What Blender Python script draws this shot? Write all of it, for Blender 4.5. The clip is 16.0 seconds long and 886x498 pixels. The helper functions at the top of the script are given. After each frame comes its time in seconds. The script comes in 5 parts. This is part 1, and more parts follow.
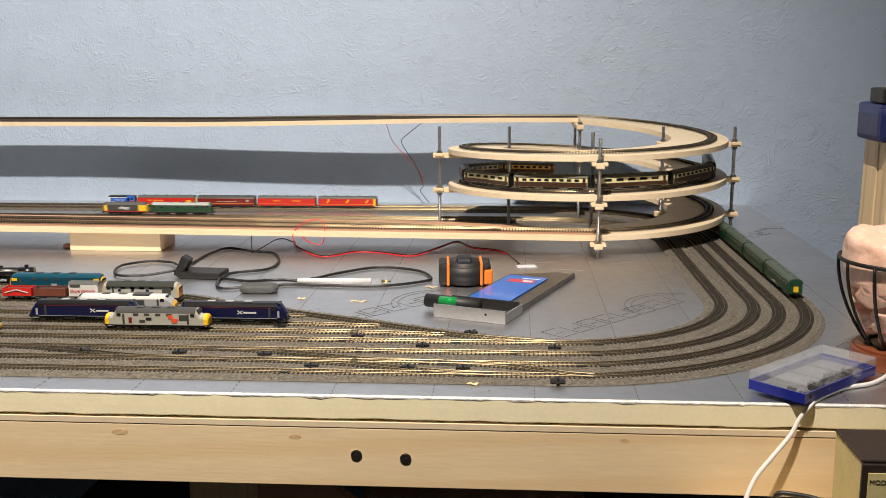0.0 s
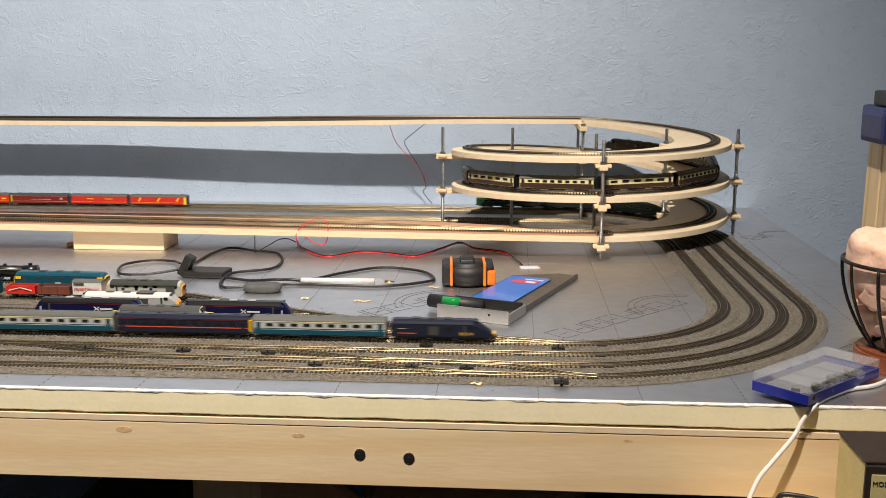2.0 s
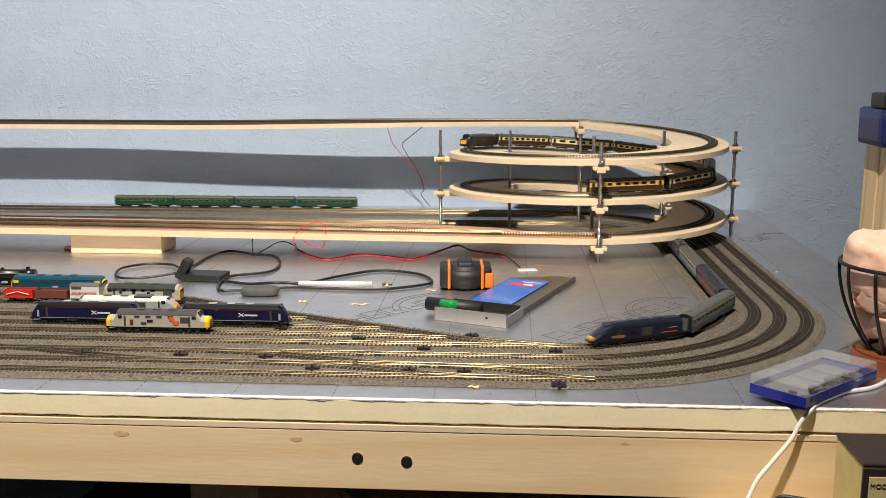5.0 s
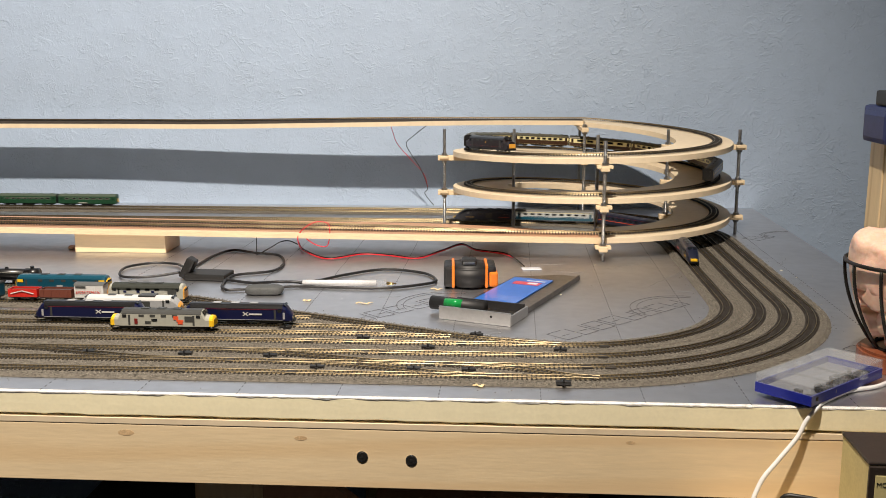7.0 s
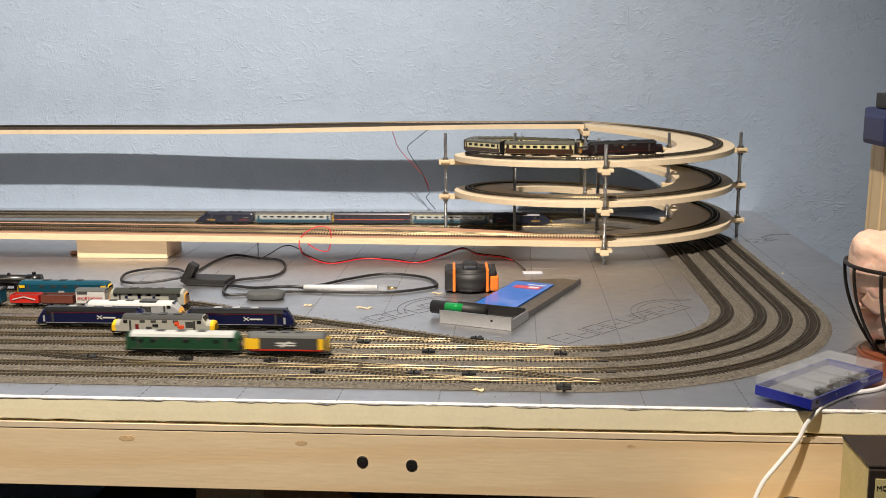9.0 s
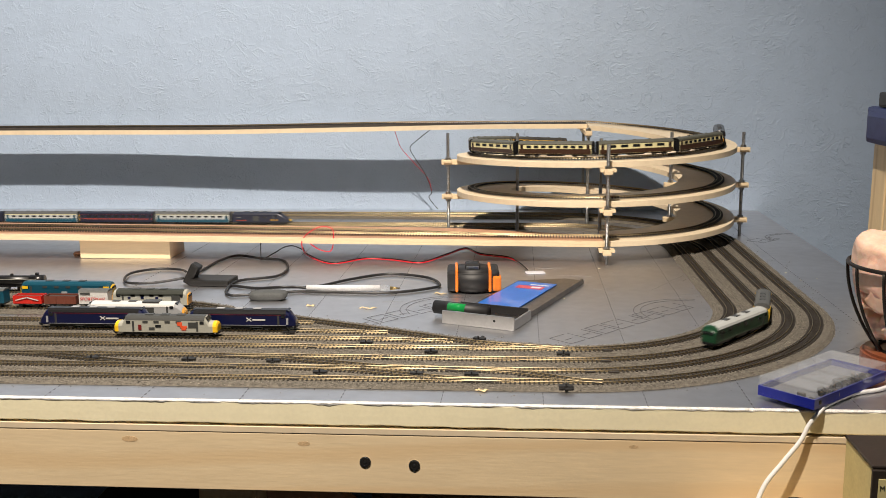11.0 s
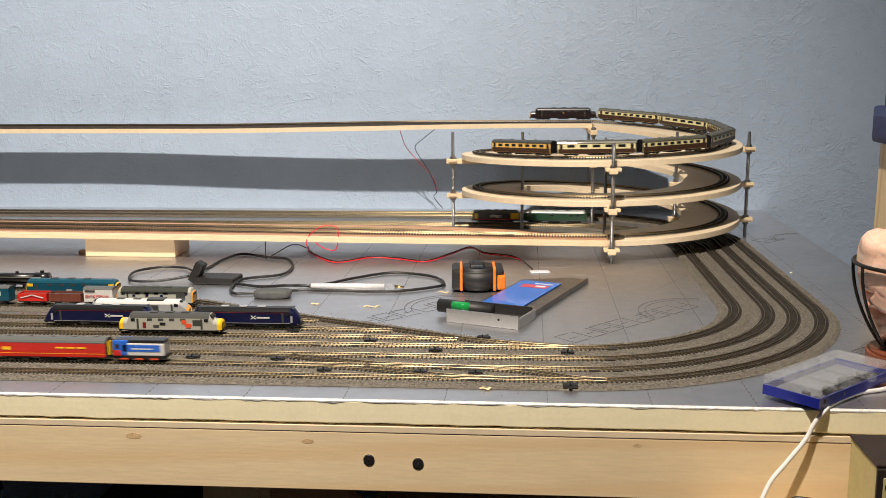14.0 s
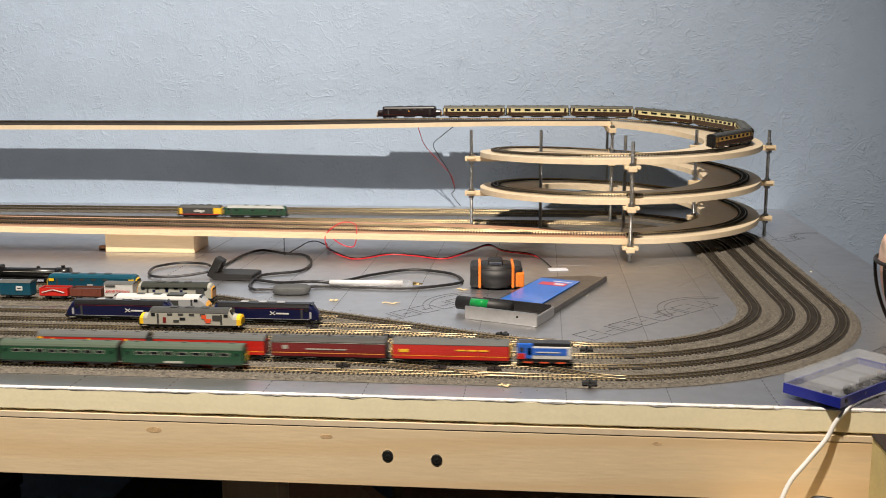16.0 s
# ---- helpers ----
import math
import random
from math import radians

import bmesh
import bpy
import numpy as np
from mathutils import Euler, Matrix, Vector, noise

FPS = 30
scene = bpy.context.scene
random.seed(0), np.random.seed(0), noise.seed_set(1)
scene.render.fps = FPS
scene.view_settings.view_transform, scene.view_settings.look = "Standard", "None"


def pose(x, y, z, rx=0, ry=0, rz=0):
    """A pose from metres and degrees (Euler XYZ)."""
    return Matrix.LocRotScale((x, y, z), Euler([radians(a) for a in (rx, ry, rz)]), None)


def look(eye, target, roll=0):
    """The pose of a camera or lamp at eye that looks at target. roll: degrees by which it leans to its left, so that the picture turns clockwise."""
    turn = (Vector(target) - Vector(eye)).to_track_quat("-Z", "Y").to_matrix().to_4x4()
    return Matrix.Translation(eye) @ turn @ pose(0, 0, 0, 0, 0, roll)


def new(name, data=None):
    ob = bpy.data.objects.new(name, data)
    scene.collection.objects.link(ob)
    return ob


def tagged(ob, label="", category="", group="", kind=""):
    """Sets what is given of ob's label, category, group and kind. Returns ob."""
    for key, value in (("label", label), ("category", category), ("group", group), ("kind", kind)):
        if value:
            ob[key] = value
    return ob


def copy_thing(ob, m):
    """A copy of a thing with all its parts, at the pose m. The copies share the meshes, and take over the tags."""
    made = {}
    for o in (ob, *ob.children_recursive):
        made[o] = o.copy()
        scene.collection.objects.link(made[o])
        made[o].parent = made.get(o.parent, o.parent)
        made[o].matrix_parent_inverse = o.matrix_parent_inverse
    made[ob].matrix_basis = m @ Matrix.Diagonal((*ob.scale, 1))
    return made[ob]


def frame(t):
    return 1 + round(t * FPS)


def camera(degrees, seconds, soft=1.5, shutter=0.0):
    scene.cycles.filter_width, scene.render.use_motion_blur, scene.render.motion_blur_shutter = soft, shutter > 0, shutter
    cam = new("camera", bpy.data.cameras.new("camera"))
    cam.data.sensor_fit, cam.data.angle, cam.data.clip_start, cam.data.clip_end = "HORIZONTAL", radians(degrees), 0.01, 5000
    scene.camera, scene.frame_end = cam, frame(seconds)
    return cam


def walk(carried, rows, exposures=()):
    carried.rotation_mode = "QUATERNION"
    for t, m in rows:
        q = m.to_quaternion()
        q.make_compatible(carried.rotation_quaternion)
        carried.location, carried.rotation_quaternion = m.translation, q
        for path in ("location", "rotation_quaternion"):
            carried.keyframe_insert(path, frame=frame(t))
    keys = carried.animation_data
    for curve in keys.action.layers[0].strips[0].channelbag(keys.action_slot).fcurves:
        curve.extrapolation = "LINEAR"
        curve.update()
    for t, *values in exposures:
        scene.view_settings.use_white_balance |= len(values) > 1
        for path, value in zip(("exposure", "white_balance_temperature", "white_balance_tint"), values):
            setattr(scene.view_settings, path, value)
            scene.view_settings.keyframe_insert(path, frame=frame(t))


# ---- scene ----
cam = camera(47.74, 16.0, soft=0.9, shutter=0.5)
walk(cam, [
    (0.0, pose(-0.0264, -0.9265, 0.3266, 79.071, 0.204, 3.805)),
    (0.5, pose(-0.0269, -0.9271, 0.3253, 79.159, 0.131, 3.802)),
    (1.0, pose(-0.0286, -0.9291, 0.3249, 79.227, 0.051, 3.770)),
    (1.5, pose(-0.0298, -0.9296, 0.3251, 79.221, -0.052, 3.836)),
    (2.0, pose(-0.0298, -0.9286, 0.3248, 79.182, -0.096, 3.913)),
    (2.5, pose(-0.0295, -0.9269, 0.3256, 79.247, -0.100, 3.897)),
    (3.0, pose(-0.0295, -0.9268, 0.3262, 79.321, -0.099, 3.808)),
    (3.5, pose(-0.0287, -0.9274, 0.3255, 79.356, -0.115, 3.730)),
    (4.0, pose(-0.0283, -0.9298, 0.3263, 79.353, -0.063, 3.671)),
    (6.5, pose(-0.0283, -0.9255, 0.3245, 79.262, 0.146, 4.085)),
    (7.0, pose(-0.0297, -0.9272, 0.3249, 79.266, 0.115, 3.988)),
    (7.5, pose(-0.0291, -0.9282, 0.3242, 79.293, 0.083, 4.040)),
    (8.0, pose(-0.0272, -0.9289, 0.3246, 79.369, 0.210, 4.130)),
    (8.5, pose(-0.0255, -0.9283, 0.3265, 79.416, 0.368, 4.154)),
    (9.0, pose(-0.0254, -0.9279, 0.3259, 79.477, 0.393, 4.151)),
    (11.5, pose(-0.0243, -0.9275, 0.3271, 79.443, 0.542, 4.343)),
    (12.0, pose(-0.0235, -0.9268, 0.3258, 79.451, 0.589, 4.338)),
    (12.5, pose(-0.0239, -0.9296, 0.3254, 79.543, 0.482, 4.343)),
    (13.0, pose(-0.0249, -0.9290, 0.3243, 79.549, 0.438, 4.355)),
    (13.5, pose(-0.0246, -0.9288, 0.3248, 79.495, 0.432, 4.465)),
    (14.0, pose(-0.0239, -0.9274, 0.3243, 79.477, 0.416, 4.623)),
    (14.5, pose(-0.0233, -0.9245, 0.3250, 79.369, 0.467, 4.799)),
    (15.0, pose(-0.0250, -0.9268, 0.3244, 79.408, 0.365, 4.892)),
    (15.5, pose(-0.0250, -0.9279, 0.3232, 79.456, 0.349, 4.925)),
    (16.0, pose(-0.0274, -0.9285, 0.3226, 79.389, 0.291, 5.580)),
])
# ---- light: one warm spot lamp under the ceiling before the layout, turned to the left ----
world = bpy.data.worlds.new("room_world")
scene.world = world
world.use_nodes = True
world.node_tree.nodes["Background"].inputs[0].default_value = (0.75, 0.85, 1.0, 1)
world.node_tree.nodes["Background"].inputs[1].default_value = 0.022
lamp = bpy.data.lights.new("room_lamp", "SPOT")
lamp.energy, lamp.color, lamp.shadow_soft_size = 595.0, (1.0, 0.875, 0.745), 0.035
lamp.spot_size, lamp.spot_blend = radians(104), 1.0
new("room_lamp", lamp).matrix_world = look((-0.28, -0.81, 2.29), (-1.05, 0.43, 0.0))
scene.view_settings.exposure = 0.0
# ---- materials ----
def mat(name, colour, rough=0.5, metal=0.0, vary=0.15, scale=40.0, bump=0.0, bump_scale=None, spec=0.5, stretch=(1, 1, 1), colour2=None, coat=0.0, detail=6.0):
    """A node material: base colour varied at two scales by noise, with a fine bump."""
    m = bpy.data.materials.new(name)
    m.use_nodes = True
    nt = m.node_tree
    b = nt.nodes["Principled BSDF"]
    b.inputs["Roughness"].default_value, b.inputs["Metallic"].default_value = rough, metal
    b.inputs["Specular IOR Level"].default_value = spec
    b.inputs["Coat Weight"].default_value = coat
    tc, mp = nt.nodes.new("ShaderNodeTexCoord"), nt.nodes.new("ShaderNodeMapping")
    mp.inputs["Scale"].default_value = stretch
    nt.links.new(tc.outputs["Object"], mp.inputs["Vector"])
    n1, n2 = nt.nodes.new("ShaderNodeTexNoise"), nt.nodes.new("ShaderNodeTexNoise")
    n1.inputs["Scale"].default_value, n2.inputs["Scale"].default_value = scale, scale * 7.3
    n1.inputs["Detail"].default_value = n2.inputs["Detail"].default_value = detail
    add, mix = nt.nodes.new("ShaderNodeMath"), nt.nodes.new("ShaderNodeMix")
    add.operation, mix.data_type = "MULTIPLY_ADD", "RGBA"
    add.inputs[1].default_value, add.inputs[2].default_value = 0.5, 0.0
    half = nt.nodes.new("ShaderNodeMath")
    half.operation = "MULTIPLY"
    half.inputs[1].default_value = 0.5
    for n in (n1, n2):
        nt.links.new(mp.outputs[0], n.inputs["Vector"])
    nt.links.new(n2.outputs[0], half.inputs[0])
    nt.links.new(n1.outputs[0], add.inputs[0])
    nt.links.new(half.outputs[0], add.inputs[2])
    ramp = nt.nodes.new("ShaderNodeMapRange")
    ramp.inputs[1].default_value, ramp.inputs[2].default_value = 0.3, 0.7
    nt.links.new(add.outputs[0], ramp.inputs[0])
    c2 = colour2 or tuple(max(0.0, c * (1 - 2 * vary)) for c in colour)
    c1 = colour if colour2 else tuple(min(1.0, c * (1 + vary)) for c in colour)
    mix.inputs[6].default_value, mix.inputs[7].default_value = (*c2, 1), (*c1, 1)
    nt.links.new(ramp.outputs[0], mix.inputs[0])
    nt.links.new(mix.outputs[2], b.inputs["Base Color"])
    rr = nt.nodes.new("ShaderNodeMapRange")
    rr.inputs[3].default_value, rr.inputs[4].default_value = min(1, rough * 1.12), rough * 0.88
    nt.links.new(add.outputs[0], rr.inputs[0])
    nt.links.new(rr.outputs[0], b.inputs["Roughness"])
    if bump:
        bp = nt.nodes.new("ShaderNodeBump")
        bp.inputs["Strength"].default_value, bp.inputs["Distance"].default_value = 1.0, bump
        src = n2
        if bump_scale:
            src = nt.nodes.new("ShaderNodeTexNoise")
            src.inputs["Scale"].default_value, src.inputs["Detail"].default_value = bump_scale, 4
            nt.links.new(mp.outputs[0], src.inputs["Vector"])
        nt.links.new(src.outputs[0], bp.inputs["Height"])
        nt.links.new(bp.outputs[0], b.inputs["Normal"])
    return m



def wallpaper():
    """Blue paint over embossed paper: short curling ridges."""
    m = mat("blue_wall_paint", (0.385, 0.485, 0.63), 0.55, vary=0.035, scale=3)
    nt = m.node_tree
    tc = nt.nodes.new("ShaderNodeTexCoord")
    last = None
    for scale, warp, width, depth in ((20, 2.0, 0.05, 0.0005), (55, 1.2, 0.06, 0.0005), (190, 0.6, 0.3, 0.0003)):
        n = nt.nodes.new("ShaderNodeTexNoise")
        n.inputs["Scale"].default_value, n.inputs["Detail"].default_value, n.inputs["Distortion"].default_value = scale, 2.0, warp
        nt.links.new(tc.outputs["Object"], n.inputs["Vector"])
        a, b = nt.nodes.new("ShaderNodeMath"), nt.nodes.new("ShaderNodeMath")
        a.operation, b.operation = "SUBTRACT", "ABSOLUTE"
        a.inputs[1].default_value = 0.5
        nt.links.new(n.outputs[0], a.inputs[0])
        nt.links.new(a.outputs[0], b.inputs[0])
        r = nt.nodes.new("ShaderNodeMapRange")
        r.interpolation_type = "SMOOTHSTEP"
        r.inputs[1].default_value, r.inputs[2].default_value, r.inputs[3].default_value, r.inputs[4].default_value = 0.0, width, 1.0, 0.0
        nt.links.new(b.outputs[0], r.inputs[0])
        patch = nt.nodes.new("ShaderNodeTexNoise")
        patch.inputs["Scale"].default_value = scale * 0.6
        nt.links.new(tc.outputs["Object"], patch.inputs["Vector"])
        g = nt.nodes.new("ShaderNodeMapRange")
        g.inputs[1].default_value, g.inputs[2].default_value = 0.45, 0.6
        nt.links.new(patch.outputs[0], g.inputs[0])
        mu = nt.nodes.new("ShaderNodeMath")
        mu.operation = "MULTIPLY"
        nt.links.new(r.outputs[0], mu.inputs[0])
        nt.links.new(g.outputs[0], mu.inputs[1])
        bp = nt.nodes.new("ShaderNodeBump")
        bp.inputs["Distance"].default_value = depth
        nt.links.new(mu.outputs[0], bp.inputs["Height"])
        if last:
            nt.links.new(last.outputs[0], bp.inputs["Normal"])
        last = bp
    nt.links.new(last.outputs[0], nt.nodes["Principled BSDF"].inputs["Normal"])
    return m


def island_vary(m, low, high):
    """Varies the colour from piece to piece of a joined mesh."""
    nt = m.node_tree
    geo, ramp, mix = nt.nodes.new("ShaderNodeNewGeometry"), nt.nodes.new("ShaderNodeMapRange"), nt.nodes.new("ShaderNodeMix")
    mix.data_type, mix.blend_type = "RGBA", "MULTIPLY"
    mix.inputs[0].default_value = 1.0
    ramp.inputs[3].default_value, ramp.inputs[4].default_value = low, high
    nt.links.new(geo.outputs["Random Per Island"], ramp.inputs[0])
    base = nt.nodes["Principled BSDF"].inputs["Base Color"]
    src = base.links[0].from_socket
    nt.links.new(src, mix.inputs[6])
    nt.links.new(ramp.outputs[0], mix.inputs[7])
    nt.links.new(mix.outputs[2], base)
    return m


def threaded(m, pitch):
    """Adds a screw thread to a material as fine rings along z."""
    nt = m.node_tree
    tc, w, bp = nt.nodes.new("ShaderNodeTexCoord"), nt.nodes.new("ShaderNodeTexWave"), nt.nodes.new("ShaderNodeBump")
    w.bands_direction = "Z"
    w.inputs["Scale"].default_value = 0.314 / pitch
    bp.inputs["Distance"].default_value = 0.0006
    nt.links.new(tc.outputs["Object"], w.inputs["Vector"])
    nt.links.new(w.outputs[1], bp.inputs["Height"])
    nt.links.new(bp.outputs[0], nt.nodes["Principled BSDF"].inputs["Normal"])
    return m


def timber(name, light, dark, rough=0.45, ring=9.0, along="X"):
    """Planed softwood: stretched growth rings, fine grain."""
    m = mat(name, light, rough, vary=0.05, scale=6, stretch=(1, 9, 9) if along == "X" else (9, 9, 1), bump=0.0001)
    nt = m.node_tree
    tc, mp, w = nt.nodes.new("ShaderNodeTexCoord"), nt.nodes.new("ShaderNodeMapping"), nt.nodes.new("ShaderNodeTexWave")
    mp.inputs["Scale"].default_value = (0.06, 1, 1) if along == "X" else (1, 1, 0.06)
    w.wave_type, w.bands_direction = "BANDS", "Z" if along == "X" else "Y"
    w.inputs["Scale"].default_value, w.inputs["Distortion"].default_value, w.inputs["Detail"].default_value, w.inputs["Detail Scale"].default_value = ring, 9.0, 2.0, 2.5
    nt.links.new(tc.outputs["Object"], mp.inputs["Vector"])
    nt.links.new(mp.outputs[0], w.inputs["Vector"])
    ramp, mix = nt.nodes.new("ShaderNodeMapRange"), nt.nodes.new("ShaderNodeMix")
    mix.data_type = "RGBA"
    ramp.inputs[1].default_value, ramp.inputs[2].default_value, ramp.inputs[4].default_value = 0.55, 1.0, 0.55
    nt.links.new(w.outputs[1], ramp.inputs[0])
    base = nt.nodes["Principled BSDF"].inputs["Base Color"]
    nt.links.new(base.links[0].from_socket, mix.inputs[6])
    mix.inputs[7].default_value = (*dark, 1)
    nt.links.new(ramp.outputs[0], mix.inputs[0])
    nt.links.new(mix.outputs[2], base)
    return m


WALL = wallpaper()
PAINT_W = mat("white_ceiling_paint", (0.60, 0.60, 0.58), 0.7, vary=0.03, scale=6)
CARPET = mat("dark_floor", (0.03, 0.028, 0.027), 0.9, vary=0.3, scale=60)
FOIL = mat("aluminium_foil_facing", (0.66, 0.66, 0.68), 0.41, 1.0, vary=0.07, scale=7, bump=0.0005, bump_scale=18)
FOAM = mat("yellow_foam", (0.90, 0.83, 0.58), 0.8, vary=0.04, scale=35, bump=0.00012, bump_scale=240)
PINE = timber("pine_timber", (0.80, 0.64, 0.41), (0.71, 0.51, 0.28), ring=5.0)
PINE_UP = timber("pine_post", (0.70, 0.54, 0.32), (0.45, 0.30, 0.15), along="Z")
KNOT = mat("pine_knot", (0.68, 0.48, 0.27), 0.5, vary=0.3, scale=150)
PLY = mat("birch_ply", (0.74, 0.62, 0.44), 0.55, vary=0.06, scale=12, bump=0.0002)
PLY_EDGE = mat("birch_ply_edge", (0.78, 0.62, 0.40), 0.6, vary=0.12, scale=30, stretch=(1, 1, 14))
MDF = mat("brown_board", (0.48, 0.27, 0.165), 0.6, vary=0.08, scale=20)
STEEL = mat("zinc_steel", (0.50, 0.51, 0.52), 0.3, 1.0, vary=0.15, scale=90)
THREAD = threaded(mat("threaded_steel", (0.42, 0.43, 0.44), 0.32, 1.0, vary=0.15, scale=90), 0.0012)
RAIL = mat("nickel_silver_rail", (0.40, 0.32, 0.19), 0.37, 1.0, vary=0.2, scale=60)
SLEEPER = mat("sleeper_plastic", (0.034, 0.028, 0.022), 0.65, vary=0.35, scale=120)
BALLAST = mat("ballast", (0.15, 0.135, 0.11), 0.9, vary=0.4, scale=260, bump=0.0012, bump_scale=650)
STONE = island_vary(mat("ballast_stone", (0.185, 0.168, 0.138), 0.88, vary=0.2, scale=300), 0.3, 1.6)
TORN = mat("torn_foil_edge", (0.80, 0.78, 0.74), 0.5, vary=0.3, scale=120, bump=0.0006, bump_scale=300)
BLACKP = mat("black_plastic", (0.012, 0.0115, 0.011), 0.5, vary=0.2, scale=60)
# ---- mesh helpers ----
def box(bm, x0, x1, y0, y1, z0, z1, bevel=0.0):
    vs = [bm.verts.new((x, y, z)) for x in (x0, x1) for y in (y0, y1) for z in (z0, z1)]
    fs = [bm.faces.new([vs[i] for i in f]) for f in ((0, 1, 3, 2), (4, 6, 7, 5), (0, 4, 5, 1), (2, 3, 7, 6), (0, 2, 6, 4), (1, 5, 7, 3))]
    if bevel:
        es = list({e for f in fs for e in f.edges})
        bmesh.ops.bevel(bm, geom=es, offset=bevel, segments=2, affect="EDGES", profile=0.6)
    return bm


def cyl(bm, p0, p1, r, r2=None, n=12):
    """A capped round bar from p0 to p1."""
    p0, p1 = Vector(p0), Vector(p1)
    m = Matrix.Translation((p0 + p1) / 2) @ (p1 - p0).to_track_quat("Z", "Y").to_matrix().to_4x4()
    bmesh.ops.create_cone(bm, cap_ends=True, segments=n, radius1=r, radius2=r if r2 is None else r2, depth=(p1 - p0).length, matrix=m)
    return bm


def tube(bm, pts, r, n=8):
    """A round cord along points."""
    pts = [Vector(p) for p in pts]
    rings = []
    for i, p in enumerate(pts):
        d = (pts[min(i + 1, len(pts) - 1)] - pts[max(i - 1, 0)]).normalized()
        u = d.cross(Vector((0, 0, 1)))
        u = u.normalized() if u.length > 1e-4 else Vector((1, 0, 0))
        v = u.cross(d)
        rings.append([bm.verts.new(p + r * (math.cos(a) * u + math.sin(a) * v)) for a in [2 * math.pi * k / n for k in range(n)]])
    for a, b in zip(rings, rings[1:]):
        for k in range(n):
            bm.faces.new((a[k], a[(k + 1) % n], b[(k + 1) % n], b[k]))
    bm.faces.new(rings[0][::-1]), bm.faces.new(rings[-1])
    return bm


def smooth_line(pts, n=8):
    """Points along a smooth line through pts."""
    pts = [Vector(p) for p in pts]
    out = []
    for i in range(len(pts) - 1):
        a, b, c, d = pts[max(i - 1, 0)], pts[i], pts[i + 1], pts[min(i + 2, len(pts) - 1)]
        for k in range(n):
            t = k / n
            out.append(0.5 * (2 * b + (c - a) * t + (2 * a - 5 * b + 4 * c - d) * t * t + (3 * b - a - 3 * c + d) * t ** 3))
    return out + [pts[-1]]


def sweep(bm, path, profile, closed=False):
    """Sweeps a closed profile of (side, up) along a path of points; side points to the right of travel."""
    rings = []
    n = len(path)
    for i, p in enumerate(path):
        a, b = (path[i - 1], path[(i + 1) % n]) if closed else (path[max(i - 1, 0)], path[min(i + 1, n - 1)])
        d = Vector(b) - Vector(a)
        side = Vector((d.y, -d.x, 0)).normalized()
        rings.append([bm.verts.new(Vector(p) + side * s + Vector((0, 0, u))) for s, u in profile])
    k = len(profile)
    pairs = list(zip(rings, rings[1:])) + ([(rings[-1], rings[0])] if closed else [])
    for a, b in pairs:
        for j in range(k):
            bm.faces.new((a[j], b[j], b[(j + 1) % k], a[(j + 1) % k]))
    if not closed:
        bm.faces.new(rings[0]), bm.faces.new(rings[-1][::-1])
    return bm


def to_mesh(name, bm, material, smooth=False):
    bmesh.ops.recalc_face_normals(bm, faces=bm.faces)
    me = bpy.data.meshes.new(name)
    bm.to_mesh(me)
    bm.free()
    for m in material if isinstance(material, (list, tuple)) else [material]:
        me.materials.append(m)
    if smooth:
        me.polygons.foreach_set("use_smooth", [True] * len(me.polygons))
    return me


def part(name, bm, material, parent, label="", smooth=False):
    ob = new(name, to_mesh(name, bm, material, smooth))
    ob.parent = parent
    return tagged(ob, label=label)


def thing(name, label, category, bm=None, material=None, group="", kind="", at=None, smooth=False):
    ob = new(name, to_mesh(name, bm, material, smooth) if bm else None)
    if at is not None:
        ob.matrix_world = at if isinstance(at, Matrix) else Matrix.Translation(at)
    return tagged(ob, label, category, group, kind)


B = bmesh.new
# ---- the room and the baseboard ----
WALL_Y, WALL_X, LEFT = 1.303, 1.65, -4.2
BOARD_R = 0.4985
for nm, b in (("wall_north", (LEFT - .1, WALL_X + .1, WALL_Y, WALL_Y + .1)), ("wall_east", (WALL_X, WALL_X + .1, -4.5, WALL_Y - .002)),
              ("wall_west", (LEFT - .1, LEFT, -4.5, WALL_Y - .002)), ("wall_south", (LEFT - .1, WALL_X + .1, -4.6, -4.502))):
    thing(nm, "pale blue painted wall with embossed textured wallpaper", "wall", box(B(), *b, -.8, 2.40), WALL, kind="structure")
thing("ceiling", "plain white painted ceiling", "ceiling", box(B(), LEFT - .1, WALL_X + .1, -4.6, WALL_Y + .1, 2.402, 2.5), PAINT_W, kind="structure")
thing("floor", "dark carpeted floor", "floor", box(B(), LEFT - .1, WALL_X + .1, -4.6, WALL_Y + .1, -.9, -.802), CARPET, kind="structure")

BOARD_L = -1.95
board = thing("insulation_board", "foil faced yellow foam insulation board as layout base", "baseboard", at=(0, 0, 0))
bm = B()
n = 160
xs = [BOARD_L + (BOARD_R - BOARD_L) * i / n for i in range(n + 1)]
prev = None
for x in xs:
    wob = 0.0012 * noise.noise((x * 22, 0, 0)) + 0.0008 * noise.noise((x * 70, 3, 0))
    low = -0.0236 + 0.0014 * noise.noise((x * 22, 9, 0)) + 0.0009 * noise.noise((x * 90, 4, 0))
    ring = [bm.verts.new(v) for v in ((x, -0.0003, -0.0010), (x, -0.0008 + wob * .3, -0.0020), (x, -0.0008 + wob * .3, -0.013), (x, -0.0007 + wob * .4, low + .0010), (x, 0.0 + wob * .4, low), (x, 1.30, -0.0235), (x, 1.30, -0.0006))]
    if prev:
        for j in range(7):
            bm.faces.new((prev[j], ring[j], ring[(j + 1) % 7], prev[(j + 1) % 7]))
    else:
        bm.faces.new(ring)
    prev = ring
bm.faces.new(prev[::-1])
